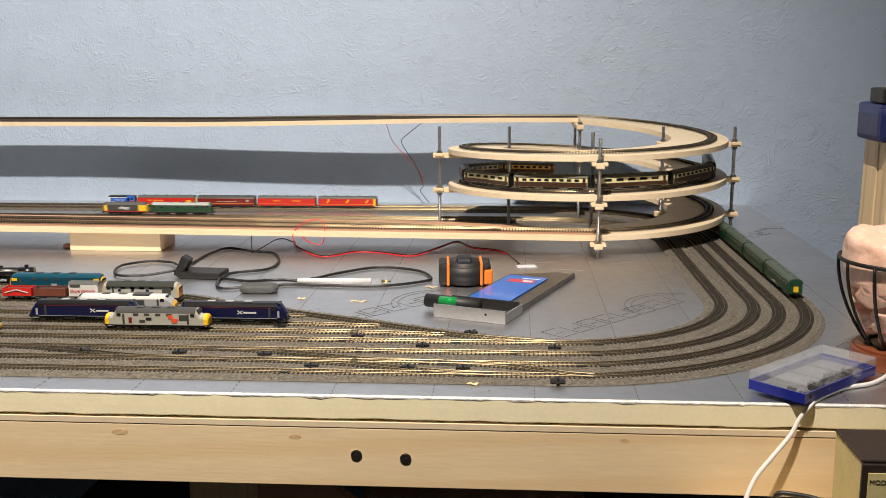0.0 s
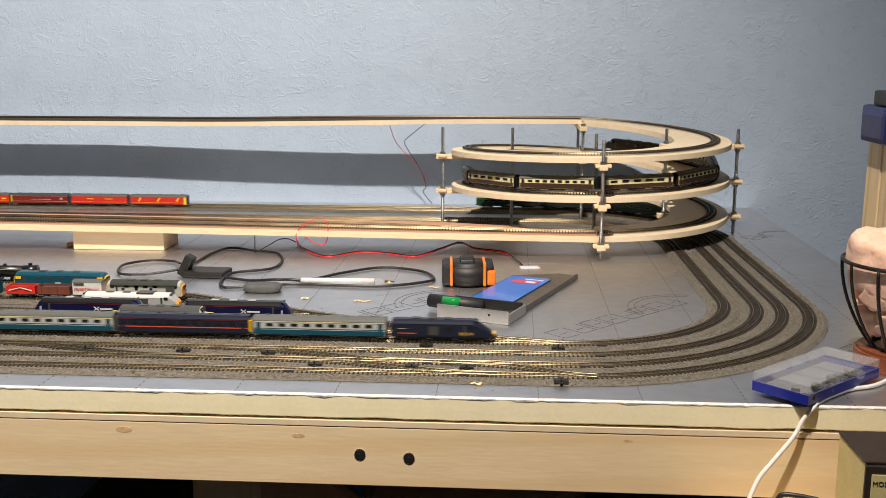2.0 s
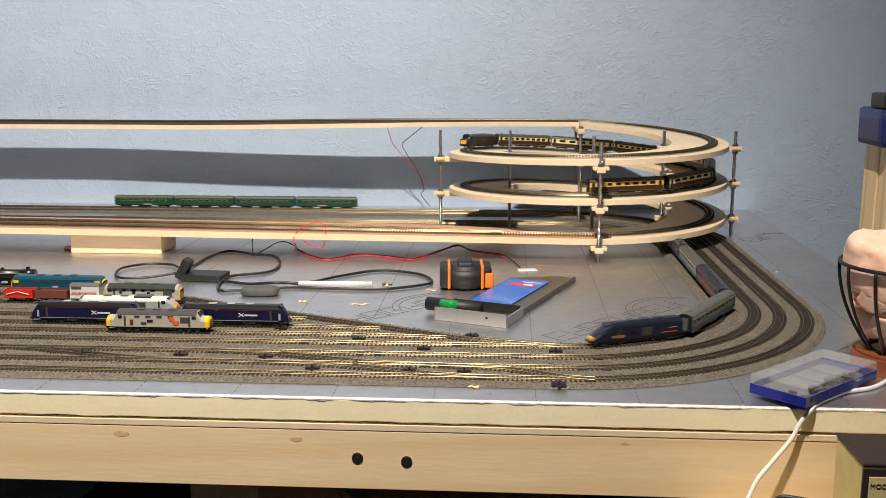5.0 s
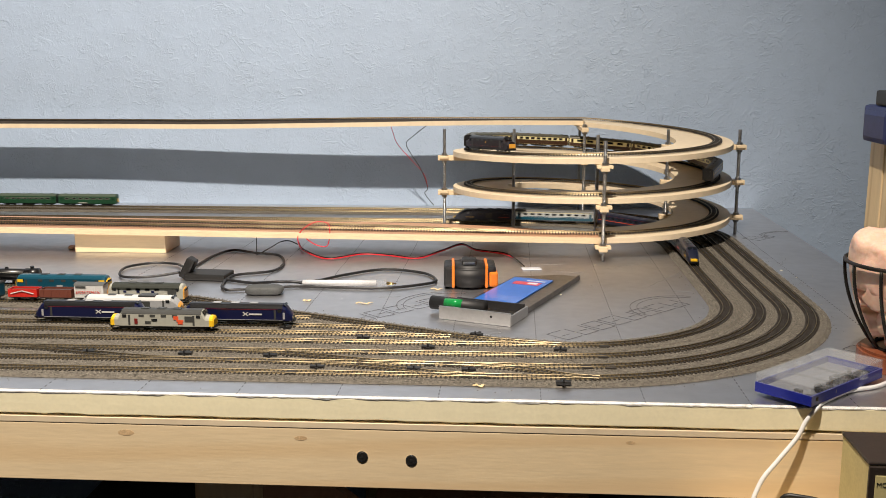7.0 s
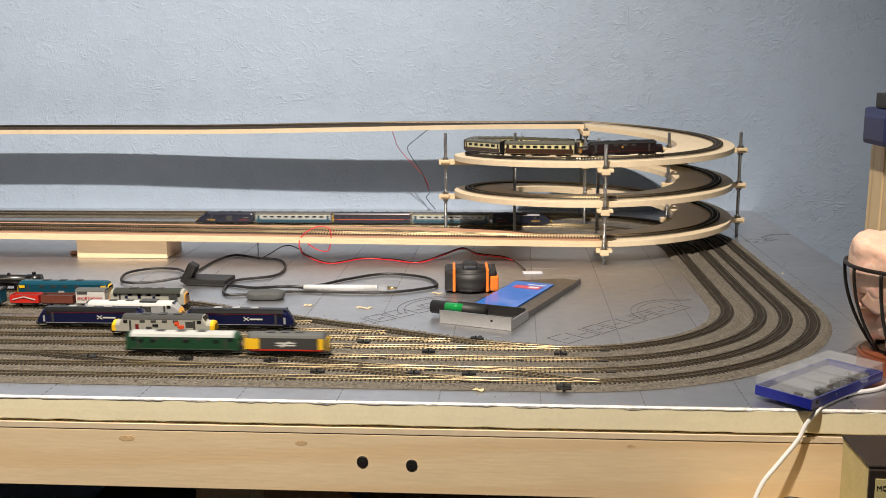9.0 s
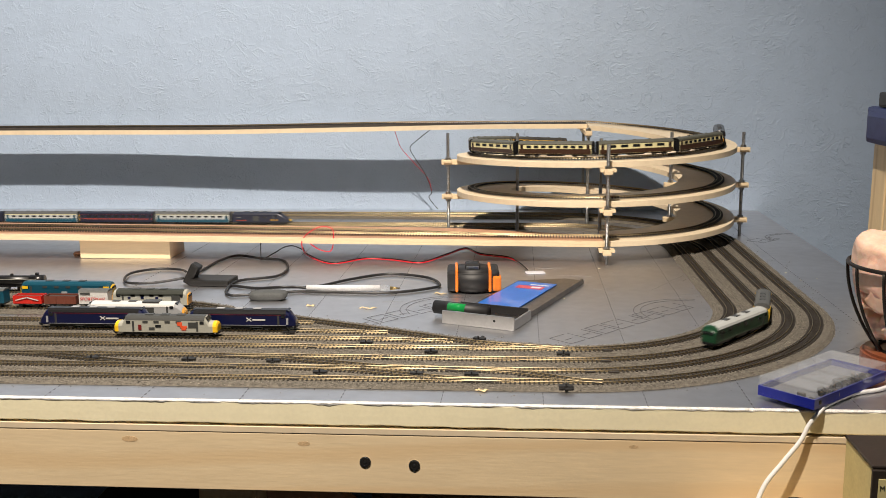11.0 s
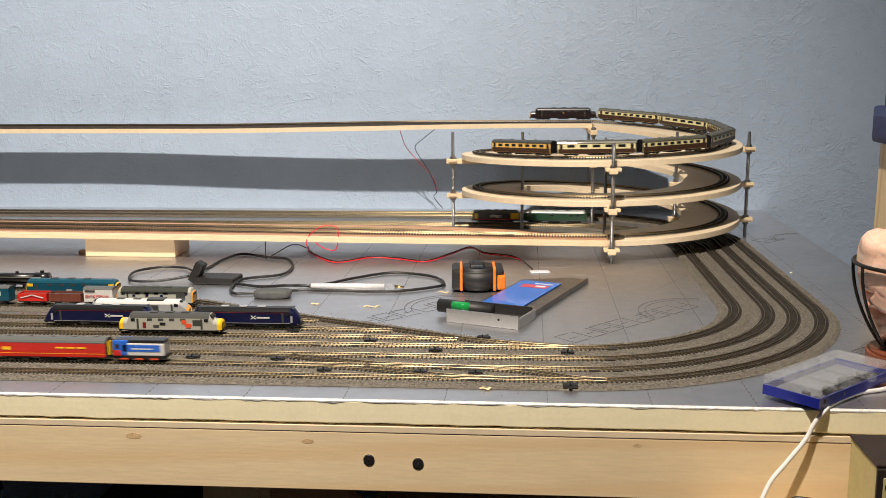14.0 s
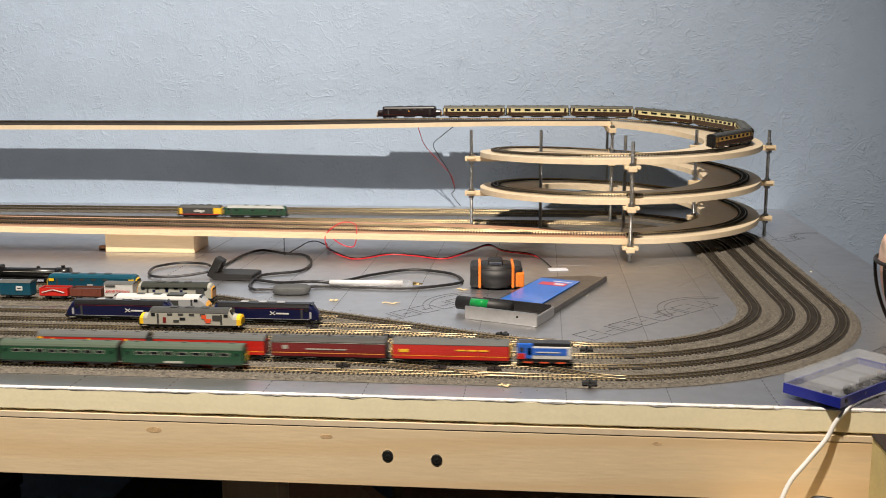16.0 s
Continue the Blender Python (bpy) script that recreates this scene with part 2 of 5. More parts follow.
part("foam_core", bm, FOAM, board, "yellow foam with a rough cut edge")
bm = B()
prev = None
for i in range(n * 3 + 1):
    x = BOARD_L + (BOARD_R - BOARD_L) * i / (n * 3)
    wob = 0.0016 * noise.noise((x * 35, 5, 0)) + 0.001 * noise.noise((x * 130, 8, 0))
    ring = [bm.verts.new(v) for v in ((x, 0.0022 + wob * .4, 0.0001), (x, 0.006, 0.0), (x, 1.301, 0.0))]
    if prev:
        for j in range(2):
            bm.faces.new((prev[j], ring[j], ring[j + 1], prev[j + 1]))
    prev = ring
part("foil_facing", bm, FOIL, board, "crinkled aluminium foil facing")
bm = B()
prev = None
for i in range(n * 4 + 1):
    x = BOARD_L + (BOARD_R - BOARD_L) * i / (n * 4)
    a, b = 0.0017 * noise.noise((x * 40, 15, 0)), 0.0010 * noise.noise((x * 160, 18, 0))
    ring = [bm.verts.new(v) for v in ((x, -0.0011 + .2 * a, -0.0017 + .9 * a + b), (x, -0.0011 + .4 * a, -0.0006 + b * .5), (x, 0.0004 + .5 * a, 0.0004 + b * .5), (x, 0.0032, 0.0003))]
    if prev:
        for j in range(3):
            bm.faces.new((prev[j], ring[j], ring[j + 1], prev[j + 1]))
    prev = ring
part("torn_edge", bm, TORN, board, "bright torn foil edge")

bm = box(B(), BOARD_L, BOARD_R - .001, -.0018, 1.30, -.0318, -.0262)
thing("plywood_sheet", "thin plywood sheet under the foam board", "plywood sheet", bm, PLY)
frame_front = thing("timber_beam", "knotty planed pine beam along the front of the layout", "beam", at=(0, 0, 0))
part("beam", box(B(), BOARD_L, BOARD_R - .001, -.0015, .036, -.0935, -.0331, .0006), PINE, frame_front)
# ---- the railway tracks ----
GAUGE, TOP = 0.0045, 0.0058
K = 1.0126


def plan(x, y):
    """The plan was drawn a little small: its points on the board at full size."""
    return -.026 + (x + .026) * K, -.9265 + (y + .9265) * K


LX = plan(-1.385, 0)[0]
TRACKS = {k: (R * K, plan(xs, 0)[0], plan(0, yf)[1], plan(0, yb)[1]) for k, (R, xs, yf, yb) in {1: (.2285, .252, .167, 1.03), 2: (.2635, .2915, .1265, 1.056), 3: (.2985, .3205, .0875, 1.160), 4: (.333, .352, .050, 1.20)}.items()}


def loop_path(k):
    """A closed loop: front to the right, round, back to the left; it starts at x = LX on the front."""
    R, xs, yf, yb = TRACKS[k]
    cx = xs - R
    pts = [(LX + (cx - LX) * i / 140, yf) for i in range(140)]
    pts += [(cx + R * math.sin(a), yf + R - R * math.cos(a)) for a in [math.pi / 2 * i / 60 for i in range(60)]]
    pts += [(xs, yf + R + (yb - yf - 2 * R) * i / 40) for i in range(40)]
    pts += [(cx + R * math.cos(a), yb - R + R * math.sin(a)) for a in [math.pi / 2 * i / 60 for i in range(60)]]
    pts += [(cx + (LX - cx) * i / 140, yb) for i in range(140)]
    pts += [(LX - R * math.sin(a), yb - R + R * math.cos(a)) for a in [math.pi / 2 * i / 60 for i in range(60)]]
    pts += [(LX - R, yb - R + (yf + R - yb + R) * i / 40) for i in range(40)]
    pts += [(LX - R * math.cos(a), yf + R - R * math.sin(a)) for a in [math.pi / 2 * i / 60 for i in range(60)]]
    return [Vector((x, y, 0.0)) for x, y in pts]


HX, HY, HR = 0.115, 0.963, 0.2286


def helix_z(n):
    """The deck's height after n turns."""
    return 0.036 + 0.0655 * n - 0.0055 * math.sin(2 * math.pi * n)


def ease(t):
    t = min(1.0, max(0.0, t))
    return t * t * (3 - 2 * t)


def upper(x):
    """The high level track's line along the wall."""
    t = ease((-.2 - x) / .8)
    return (x, HY + HR + .022 * t, helix_z(2.5) - .007 * ease((-.2 - x) / .55))


def helix_path(x0=-1.9):
    pts = [(x0 + (HX - x0) * i / 200, HY - HR, helix_z(0) + .008 * (HX - x0) * (1 - i / 200)) for i in range(200)]
    for i in range(400):
        a = -math.pi / 2 + 5 * math.pi * i / 400
        pts.append((HX + HR * math.cos(a), HY + HR * math.sin(a), helix_z(2.5 * i / 400)))
    pts += [upper(HX + (x0 - HX) * i / 200) for i in range(201)]
    return [Vector(p) for p in pts]


def bisect_right(a, x):
    lo, hi = 0, len(a)
    while lo < hi:
        mid = (lo + hi) // 2
        if x < a[mid]:
            hi = mid
        else:
            lo = mid + 1
    return lo


class Line:
    """A path by its length."""

    def __init__(self, pts, closed):
        self.pts = pts + [pts[0]] if closed else pts
        self.closed = closed
        self.s = [0.0]
        for a, b in zip(self.pts, self.pts[1:]):
            self.s.append(self.s[-1] + (b - a).length)
        self.length = self.s[-1]

    def at(self, s):
        s = s % self.length if self.closed else s
        over = min(0.0, s) + max(0.0, s - self.length)
        k = min(max(bisect_right(self.s, s) - 1, 0), len(self.s) - 2)
        p = self.pts[k].lerp(self.pts[k + 1], min(1.0, max(0.0, (s - self.s[k]) / (self.s[k + 1] - self.s[k]))))
        if over:
            p.x += over if s < 0 else -over
        return p


LOOPS = {k: Line(loop_path(k), True) for k in TRACKS}
HELIX = Line(helix_path(), False)


# one sleeper with moulded rail chairs: (along, across, up)
SLEEPER_V = [(v, u, h) for u in (-.0084, .0084) for v in (-.0010, .0010) for h in (-.0018, .0007)]
SLEEPER_F = [(0, 1, 3, 2), (4, 6, 7, 5), (0, 4, 5, 1), (2, 3, 7, 6), (1, 5, 7, 3)]
for off in (-GAUGE, GAUGE):
    b = len(SLEEPER_V)
    SLEEPER_V += [(v, off + u, h) for u, h in ((-.0012, .0007), (-.0008, .00145), (.0008, .00145), (.0012, .0007)) for v in (-.0007, .0007)]
    SLEEPER_F += [tuple(b + j for j in f) for f in ((0, 1, 3, 2), (2, 3, 5, 4), (4, 5, 7, 6), (0, 2, 4, 6), (1, 7, 5, 3))]
SLEEPER_MESH = bpy.data.meshes.new("sleeper")
SLEEPER_MESH.from_pydata(SLEEPER_V, [], SLEEPER_F)
SLEEPER_MESH.materials.append(SLEEPER)


def lay_track(line, z, label, s0=0.0, s1=None, pitch=0.0049, name="railway_track"):
    """Two rails on separate sleepers along a line."""
    s1 = line.length if s1 is None else s1
    tr = thing(name, label, "railway track", at=(0, 0, 0), group="railway tracks")
    n = max(2, int((s1 - s0) / 0.012))
    path = [line.at(s0 + (s1 - s0) * i / n) + Vector((0, 0, z)) for i in range(n + 1)]
    for off in (-GAUGE, GAUGE):
        prof = [(off + a, h) for a, h in ((-.0006, 0), (.0006, 0), (.0003, .0005), (.0003, .0010), (.00045, .0013), (.00045, .0017), (.0003, .0019), (-.0003, .0019), (-.00045, .0017), (-.00045, .0013), (-.0003, .0010), (-.0003, .0005))]
        part("rail", sweep(B(), path, prof), RAIL, tr, "worn nickel silver rail")
    verts, faces, single = [], [], 0
    for i in range(int((s1 - s0) / pitch)):
        s = s0 + (i + .5) * pitch
        p, q = line.at(s), line.at(s + .002)
        d = (q - p).normalized()
        r = Vector((d.y, -d.x, 0)).normalized()
        if p.y < .30 and -.56 < p.x < .30 and p.z < .01 and single < 250:
            ob = new("sleeper", SLEEPER_MESH)
            ob.parent = tr
            ob.matrix_world = Matrix(((d.x, r.x, 0, p.x), (d.y, r.y, 0, p.y), (0, 0, 1, p.z + z), (0, 0, 0, 1)))
            single += 1
            continue
        b = len(verts)
        verts += [p + d * v + r * u + Vector((0, 0, z + h)) for v, u, h in SLEEPER_V]
        faces += [[b + j for j in f] for f in SLEEPER_F]
    me = bpy.data.meshes.new("sleeper_run")
    me.from_pydata(verts, [], faces)
    me.materials.append(SLEEPER)
    ob = new("sleeper_run", me)
    ob.parent = tr
    tagged(ob, kind="stuff")
    return tr


for k in TRACKS:
    lay_track(LOOPS[k], TOP - .0019, "weathered loop track on grey ballast")


def straight(pts):
    return Line([Vector(p) for p in smooth_line([(*plan(x, y), 0) for x, y in pts], 10)], False)


# sidings that leave a ladder of points
LADDER = [(.03, .167), (-.07, .190), (-.16, .228), (-.29, .284), (-.38, .322), (-.47, .366), (-.55, .378), (-.75, .38), (-1.3, .38)]
SIDINGS = [LADDER, [(-.10, .194), (-.20, .200), (-.32, .201), (-1.3, .201)], [(-.18, .228), (-.28, .233), (-.40, .234), (-1.3, .234)],
           [(-.28, .270), (-.36, .272), (-.50, .273), (-1.3, .273)], [(-.36, .314), (-.45, .33), (-.56, .335), (-1.3, .335)], [(-.60, .428), (-.8, .428), (-1.3, .428)]]
SIDE_Z = TOP - .0019
for pts in SIDINGS:
    lay_track(straight(pts), SIDE_Z, "storage siding track on grey ballast")
# crossovers between the loops
for pts in ([(-.62, .1265), (-.55, .120), (-.44, .094), (-.36, .0875)], [(-.36, .1265), (-.28, .118), (-.18, .094), (-.10, .0875)], [(-.10, .0875), (-.03, .08), (.03, .056), (.06, .050)], [(-.30, .0875), (-.2, .08), (-.1, .056), (-.04, .050)]):
    lay_track(straight(pts), SIDE_Z + .0001, "crossover track between running lines")
# the climbing line
lay_track(HELIX, .0036, "dark plastic based track climbing the spiral")

# ballast beds
def bed_profile(w):
    return [(-w - .005, .0003), (-w - .0020, .0020), (-w, .0032), (w, .0032), (w + .0020, .0020), (w + .005, .0003)]


for k in TRACKS:
    w = .0170
    bm = sweep(B(), [p for p in LOOPS[k].pts[:-1]], bed_profile(w), closed=True)
    for v in bm.verts:
        if v.co.z > .003:
            v.co.z += .00006 * k
    thing("ballast_bed", "grey granite ballast under the track", "ballast", bm, BALLAST, kind="stuff")
for i, pts in enumerate(SIDINGS):
    L = straight(pts)
    bm = sweep(B(), [L.at(L.length * j / 60) for j in range(61)], [(a, b + .00004 * i if b > .003 else b) for a, b in bed_profile(.0175)])
    thing("ballast_bed", "grey granite ballast under the siding", "ballast", bm, BALLAST, kind="stuff")


def scatter(lines, per_metre, half, z, seed):
    """Loose ballast stones along lines, joined as one stuff mesh."""
    rng = random.Random(seed)
    verts, faces = [], []
    for line, s0, s1 in lines:
        for _ in range(int((s1 - s0) * per_metre)):
            s = rng.uniform(s0, s1)
            p, q = line.at(s), line.at(s + .002)
            d = (q - p).normalized()
            u = rng.uniform(-half, half) if rng.random() < .85 else rng.gauss(0, half * .62)
            if abs(u) > half - .006:
                zz = max(.0005, z - (abs(u) - half + .006) * .6)
            else:
                zz = z
            if abs(u) < .0088:
                zz -= .0008
            c = p + Vector((d.y, -d.x, 0)) * u + Vector((0, 0, zz + rng.uniform(-.0003, .0003)))
            r = rng.uniform(.0004, .0010) if abs(u) > .0090 else rng.uniform(.0003, .0006)
            b = len(verts)
            a0 = rng.uniform(0, 6.28)
            for k in range(4):
                a = a0 + k * 1.57 + rng.uniform(-.4, .4)
                rr = r * rng.uniform(.7, 1.3)
                verts.append(c + Vector((rr * math.cos(a), rr * math.sin(a), rng.uniform(-.3, .3) * r)))
            verts.append(c + Vector((rng.uniform(-.4, .4) * r, rng.uniform(-.4, .4) * r, r * rng.uniform(.5, 1.0))))
            faces += [(b, b + 1, b + 4), (b + 1, b + 2, b + 4), (b + 2, b + 3, b + 4), (b + 3, b, b + 4)]
    me = bpy.data.meshes.new("ballast_stones")
    me.from_pydata(verts, [], faces)
    me.materials.append(STONE)
    return tagged(new("ballast_stones", me), "loose grey and buff granite ballast chippings", "ballast", kind="stuff")


scatter([(LOOPS[k], .45, 4.1) for k in TRACKS], 8500, .0225, .0039, 5)
SIDE_LINES = [straight(p) for p in SIDINGS]
scatter([(l, 0, min(l.length, 1.0)) for l in SIDE_LINES], 6500, .0245, .0039, 6)
# the second track on the low deck
deck_line = Line([Vector((x, y, helix_z(0) + .008 * (HX - x))) for x, y in [(p.x, p.y) for p in smooth_line([(-1.9, .775, 0), (-.6, .775, 0), (-.30, .769, 0), (-.14, .748, 0), (-.04, .7355, 0)], 12)]], False)
lay_track(deck_line, .0037, "second track beside the climbing line on the low deck")

# black point levers beside the turnouts
def point_lever(x, y, rz):
    ob = thing("point_lever", "small black plastic point lever beside the turnout", "point lever", at=pose(*plan(x, y), .0030, 0, 0, rz), group="point levers")
    part("base", box(B(), -.0075, .0075, -.0035, .0035, 0, .0032, .0006), BLACKP, ob)
    part("bar", box(B(), -.0015, .0015, -.007, .012, .0005, .0022), BLACKP, ob)
    part("knob", cyl(B(), (0, -.004, .003), (0, -.004, .0062), .0009), BLACKP, ob)


for x, y, rz in ((-.495, .1085, 0), (-.386, .1085, 0), (-.291, .107, 0), (-.232, .069, 0), (-.13, .069, 0), (-.073, .069, 4), (.025, .148, 0), (.023, .033, 0), (-.122, .150, 0), (-.20, .184, -8), (-.07, .205, -20), (-.30, .222, 0), (-.38, .262, 0)):
    point_lever(x, y, rz)
# ---- the spiral of plywood decks on threaded rods ----
R_IN, R_OUT, THICK = .155, .257, .0095
helix = thing("track_spiral", "pale plywood spiral track deck on zinc threaded rods", "track spiral", at=(0, 0, 0))


def ring_part(n0, n1):
    bm = B()
    k = max(8, int((n1 - n0) * 120))
    prev = None
    for i in range(k + 1):
        n = n0 + (n1 - n0) * i / k
        a = -math.pi / 2 + 2 * math.pi * n
        z = helix_z(n)
        ring = [bm.verts.new((HX + r * math.cos(a), HY + r * math.sin(a), z + h)) for r, h in ((R_IN, 0), (R_OUT - .0006, 0), (R_OUT, -.0006), (R_OUT, -THICK), (R_IN, -THICK))]
        if prev:
            for j in range(5):
                bm.faces.new((prev[j], ring[j], ring[(j + 1) % 5], prev[(j + 1) % 5]))
        else:
            bm.faces.new(ring)
        prev = ring
    bm.faces.new(prev[::-1])
    return bm


for n0, n1 in ((0, .5), (.5, 1), (1, 1.5), (1.5, 2), (2, 2.5)):
    part("deck_segment", ring_part(n0, n1), PLY, helix, "pale plywood deck segment")
ROD_R, ROD_IN = .274, .143
for ang in (-90, 0, 90, 180):
    a = math.radians(ang + .6)
    for r in (ROD_R, ROD_IN):
        x, y = HX + r * math.cos(a), HY + r * math.sin(a)
        rod = part("threaded_rod", cyl(B(), (x, y, 0.0005), (x, y, .196), .0030, n=14), THREAD, helix, "zinc plated threaded rod", True)
    n0 = (ang + 90) / 360
    for t in range(3):
        n = n0 + t
        if n > 2.51:
            continue
        z = helix_z(n) - THICK
        c = Vector((HX, HY, 0))
        u, v = Vector((math.cos(a), math.sin(a), 0)), Vector((-math.sin(a), math.cos(a), 0))
        bm = box(B(), ROD_IN - .012, ROD_R + .012, -.007, .007, z - .0095, z - .0003, .0012)
        box(bm, ROD_R - .008, ROD_R + .008, -.013, .013, z - .0055, z - .0003, .001)
        bmesh.ops.transform(bm, matrix=Matrix.Translation(c) @ Matrix.Rotation(a, 4, "Z"), verts=bm.verts)
        part("cross_bracket", bm, PLY_EDGE, helix, "pale wooden cross bracket")
        for r in (ROD_R, ROD_IN):
            p = c + u * r
            for zz in (z - .0137, z - .0001):
                bm = cyl(B(), p + Vector((0, 0, zz)), p + Vector((0, 0, zz + .0042)), .0056, n=6)
                part("hex_nut", bm, STEEL, helix, "zinc plated hex nut")

# straight decks
deck = thing("lower_deck", "pine edged low level deck board leading to the spiral", "deck board", at=(0, 0, 0))
bm = B()
prev = None
for i in range(41):
    x = -1.9 + (HX - .001 + 1.9) * i / 40
    z = helix_z(0) + .008 * (HX - x)
    yb = .825 - .055 * ease((x + .20) / .33)
    ring = [bm.verts.new(p) for p in ((x, HY - R_OUT, z), (x, HY - R_OUT, z - .0078), (x, yb, z - .0078), (x, yb, z))]
    if prev:
        for j in range(4):
            bm.faces.new((prev[j], ring[j], ring[(j + 1) % 4], prev[(j + 1) % 4]))
    else:
        bm.faces.new(ring)
    prev = ring
bm.faces.new(prev[::-1])
part("board", bm, MDF, deck, "brown hardboard surface")
bm = B()
path = [Vector((-1.9 + (HX - .001 + 1.9) * i / 40, HY - R_OUT - .0012, 0)) for i in range(41)]
for p in path:
    p.z = helix_z(0) + .008 * (HX - p.x)
part("edge_strip", sweep(bm, path, [(-.001, .0006), (.0075, .0006), (.0075, -.0084), (-.001, -.0084)]), PLY_EDGE, deck, "pale pine edge strip")
updeck = thing("upper_deck", "long narrow plywood high level deck along the wall", "deck board", at=(0, 0, 0))
UNDERLAY = mat("dark_cork_trackbed", (.040, .032, .026), .85, vary=.3, scale=180, bump=.0003)
for i0, i1 in ((0, 14), (14, 34), (34, 60)):
    path = [Vector(upper(HX - .001 + (-1.9 - HX) * (i0 + (i1 - i0) * i / 24) / 60)) for i in range(25)]
    path[0].x -= .00004
    drop = [.0036 * ease((-.02 - p.x) / .35) for p in path]
    low = [p - Vector((0, 0, d + .00002)) for p, d in zip(path, drop)]
    part("board", sweep(B(), low, [(-.0284, 0), (.030, 0), (.030, -THICK + .0004), (-.0284, -THICK + .0004)]), PLY, updeck)
    bm, prev = B(), None
    for p, d in zip(path, drop):
        ring = [bm.verts.new(p + Vector((0, y, h))) for y, h in ((-.0185, .0012), (.0165, .0012), (.020, -d), (-.022, -d))]
        if prev:
            for a, b in ((0, 1), (1, 2), (3, 0)):
                bm.faces.new((prev[a], prev[b], ring[b], ring[a]))
        prev = ring
    part("trackbed", bm, UNDERLAY, updeck, "dark cork trackbed strip")

block = thing("wood_block", "pale pine block propping the lower deck", "wood block", at=(0, 0, 0))
part("block", box(B(), -.778, -.6195, .7145, .790, 0.0005, .0336, .0008), PINE, block)
# ---- rolling stock ----
def paint(name, c, rough=.32, vary=.06):
    return mat(name, c, rough, vary=vary, scale=80, coat=.15)


P_GREEN, P_RED, P_NAVY, P_CREAM, P_BLACK = paint("dark_green_paint", (.010, .054, .024)), paint("post_red_paint", (.50, .020, .013)), paint("dark_navy_paint", (.010, .013, .030)), paint("cream_paint", (.68, .63, .35)), paint("black_paint", (.010, .010, .011))
P_GREY, P_ORANGE, P_BLUE, P_MAROON, P_YELLOW = paint("light_grey_paint", (.37, .37, .32)), paint("amber_paint", (.75, .36, .05)), paint("bright_blue_paint", (.02, .12, .55)), paint("maroon_paint", (.16, .012, .012)), paint("warning_yellow_paint", (.85, .52, .02))
P_WHITE, P_ROOF, P_TEAL, P_CHOC, P_LGREEN = paint("white_paint", (.58, .58, .56)), paint("roof_grey_paint", (.085, .09, .088), .55), paint("rail_blue_paint", (.006, .062, .10)), paint("chocolate_paint", (.045, .022, .013)), paint("green_grey_roof_paint", (.062, .088, .060), .5)
P_SILVER, P_ROYAL, P_BROWN, P_DGREY, P_ORED = paint("silver_paint", (.34, .35, .36), .3), paint("royal_blue_paint", (.0035, .006, .040)), paint("wagon_brown_paint", (.13, .035, .02), .5), paint("dark_grey_paint", (.045, .047, .045), .5), paint("vermilion_paint", (.70, .09, .03))
P_LROOF = paint("pale_grey_roof_paint", (.42, .44, .43), .35)
GLASS = mat("dark_window", (.012, .014, .016), .08, vary=.1, scale=50)
WHEEL = mat("wheel_steel", (.30, .29, .28), .4, 1.0, vary=.2, scale=200)
HW = .0093


def section(zt, z0, hw=HW, shoulder=.0045, crown=.0):
    """Half round topped cross section (y, z), anticlockwise."""
    pts = [(-hw, z0), (hw, z0)]
    for k in range(7):
        a = math.pi * k / 6
        pts.append((hw * math.cos(a), zt - shoulder + shoulder * math.sin(a)))
    return pts


def loft(bm, stations):
    """Joins cross sections; stations: (x, [(y, z)])."""
    rings = [[bm.verts.new((x, y, z)) for y, z in sec] for x, sec in stations]
    for a, b in zip(rings, rings[1:]):
        for j in range(len(a)):
            bm.faces.new((a[j], a[(j + 1) % len(a)], b[(j + 1) % len(a)], b[j]))
    bm.faces.new(rings[0]), bm.faces.new(rings[-1][::-1])
    return bm


def panel(parent, name, x0, x1, z0, z1, m, out=.00015, hw=HW, sides=(-1, 1), label=""):
    """A thin raised plate on each side wall."""
    for sd in sides:
        y0, y1 = sorted((sd * (hw - .0006), sd * (hw + out)))
        part(name, box(B(), x0, x1, y0, y1, z0, z1), m, parent, label)


def bogie(parent, x, n=2, span=.017, frame_m=None):
    bg = part("bogie", box(B(), x - span / 2 - .004, x + span / 2 + .004, -.0072, .0072, .0022, .0058, .0006), frame_m or P_BLACK, parent, "black bogie frame")
    for i in range(n):
        wx = x - span / 2 + span * i / (n - 1)
        bm = cyl(B(), (wx, -.0053, .0031), (wx, -.0036, .0031), .0031, n=14)
        cyl(bm, (wx, .0036, .0031), (wx, .0053, .0031), .0031, n=14)
        cyl(bm, (wx, -.0036, .0031), (wx, .0036, .0031), .0008, n=6)
        part("wheelset", bm, WHEEL, bg)
    return bg


def coupling(parent, x):
    part("coupling", box(B(), min(x, x * 1.045), max(x, x * 1.045), -.0016, .0016, .0045, .0062), P_BLACK, parent)


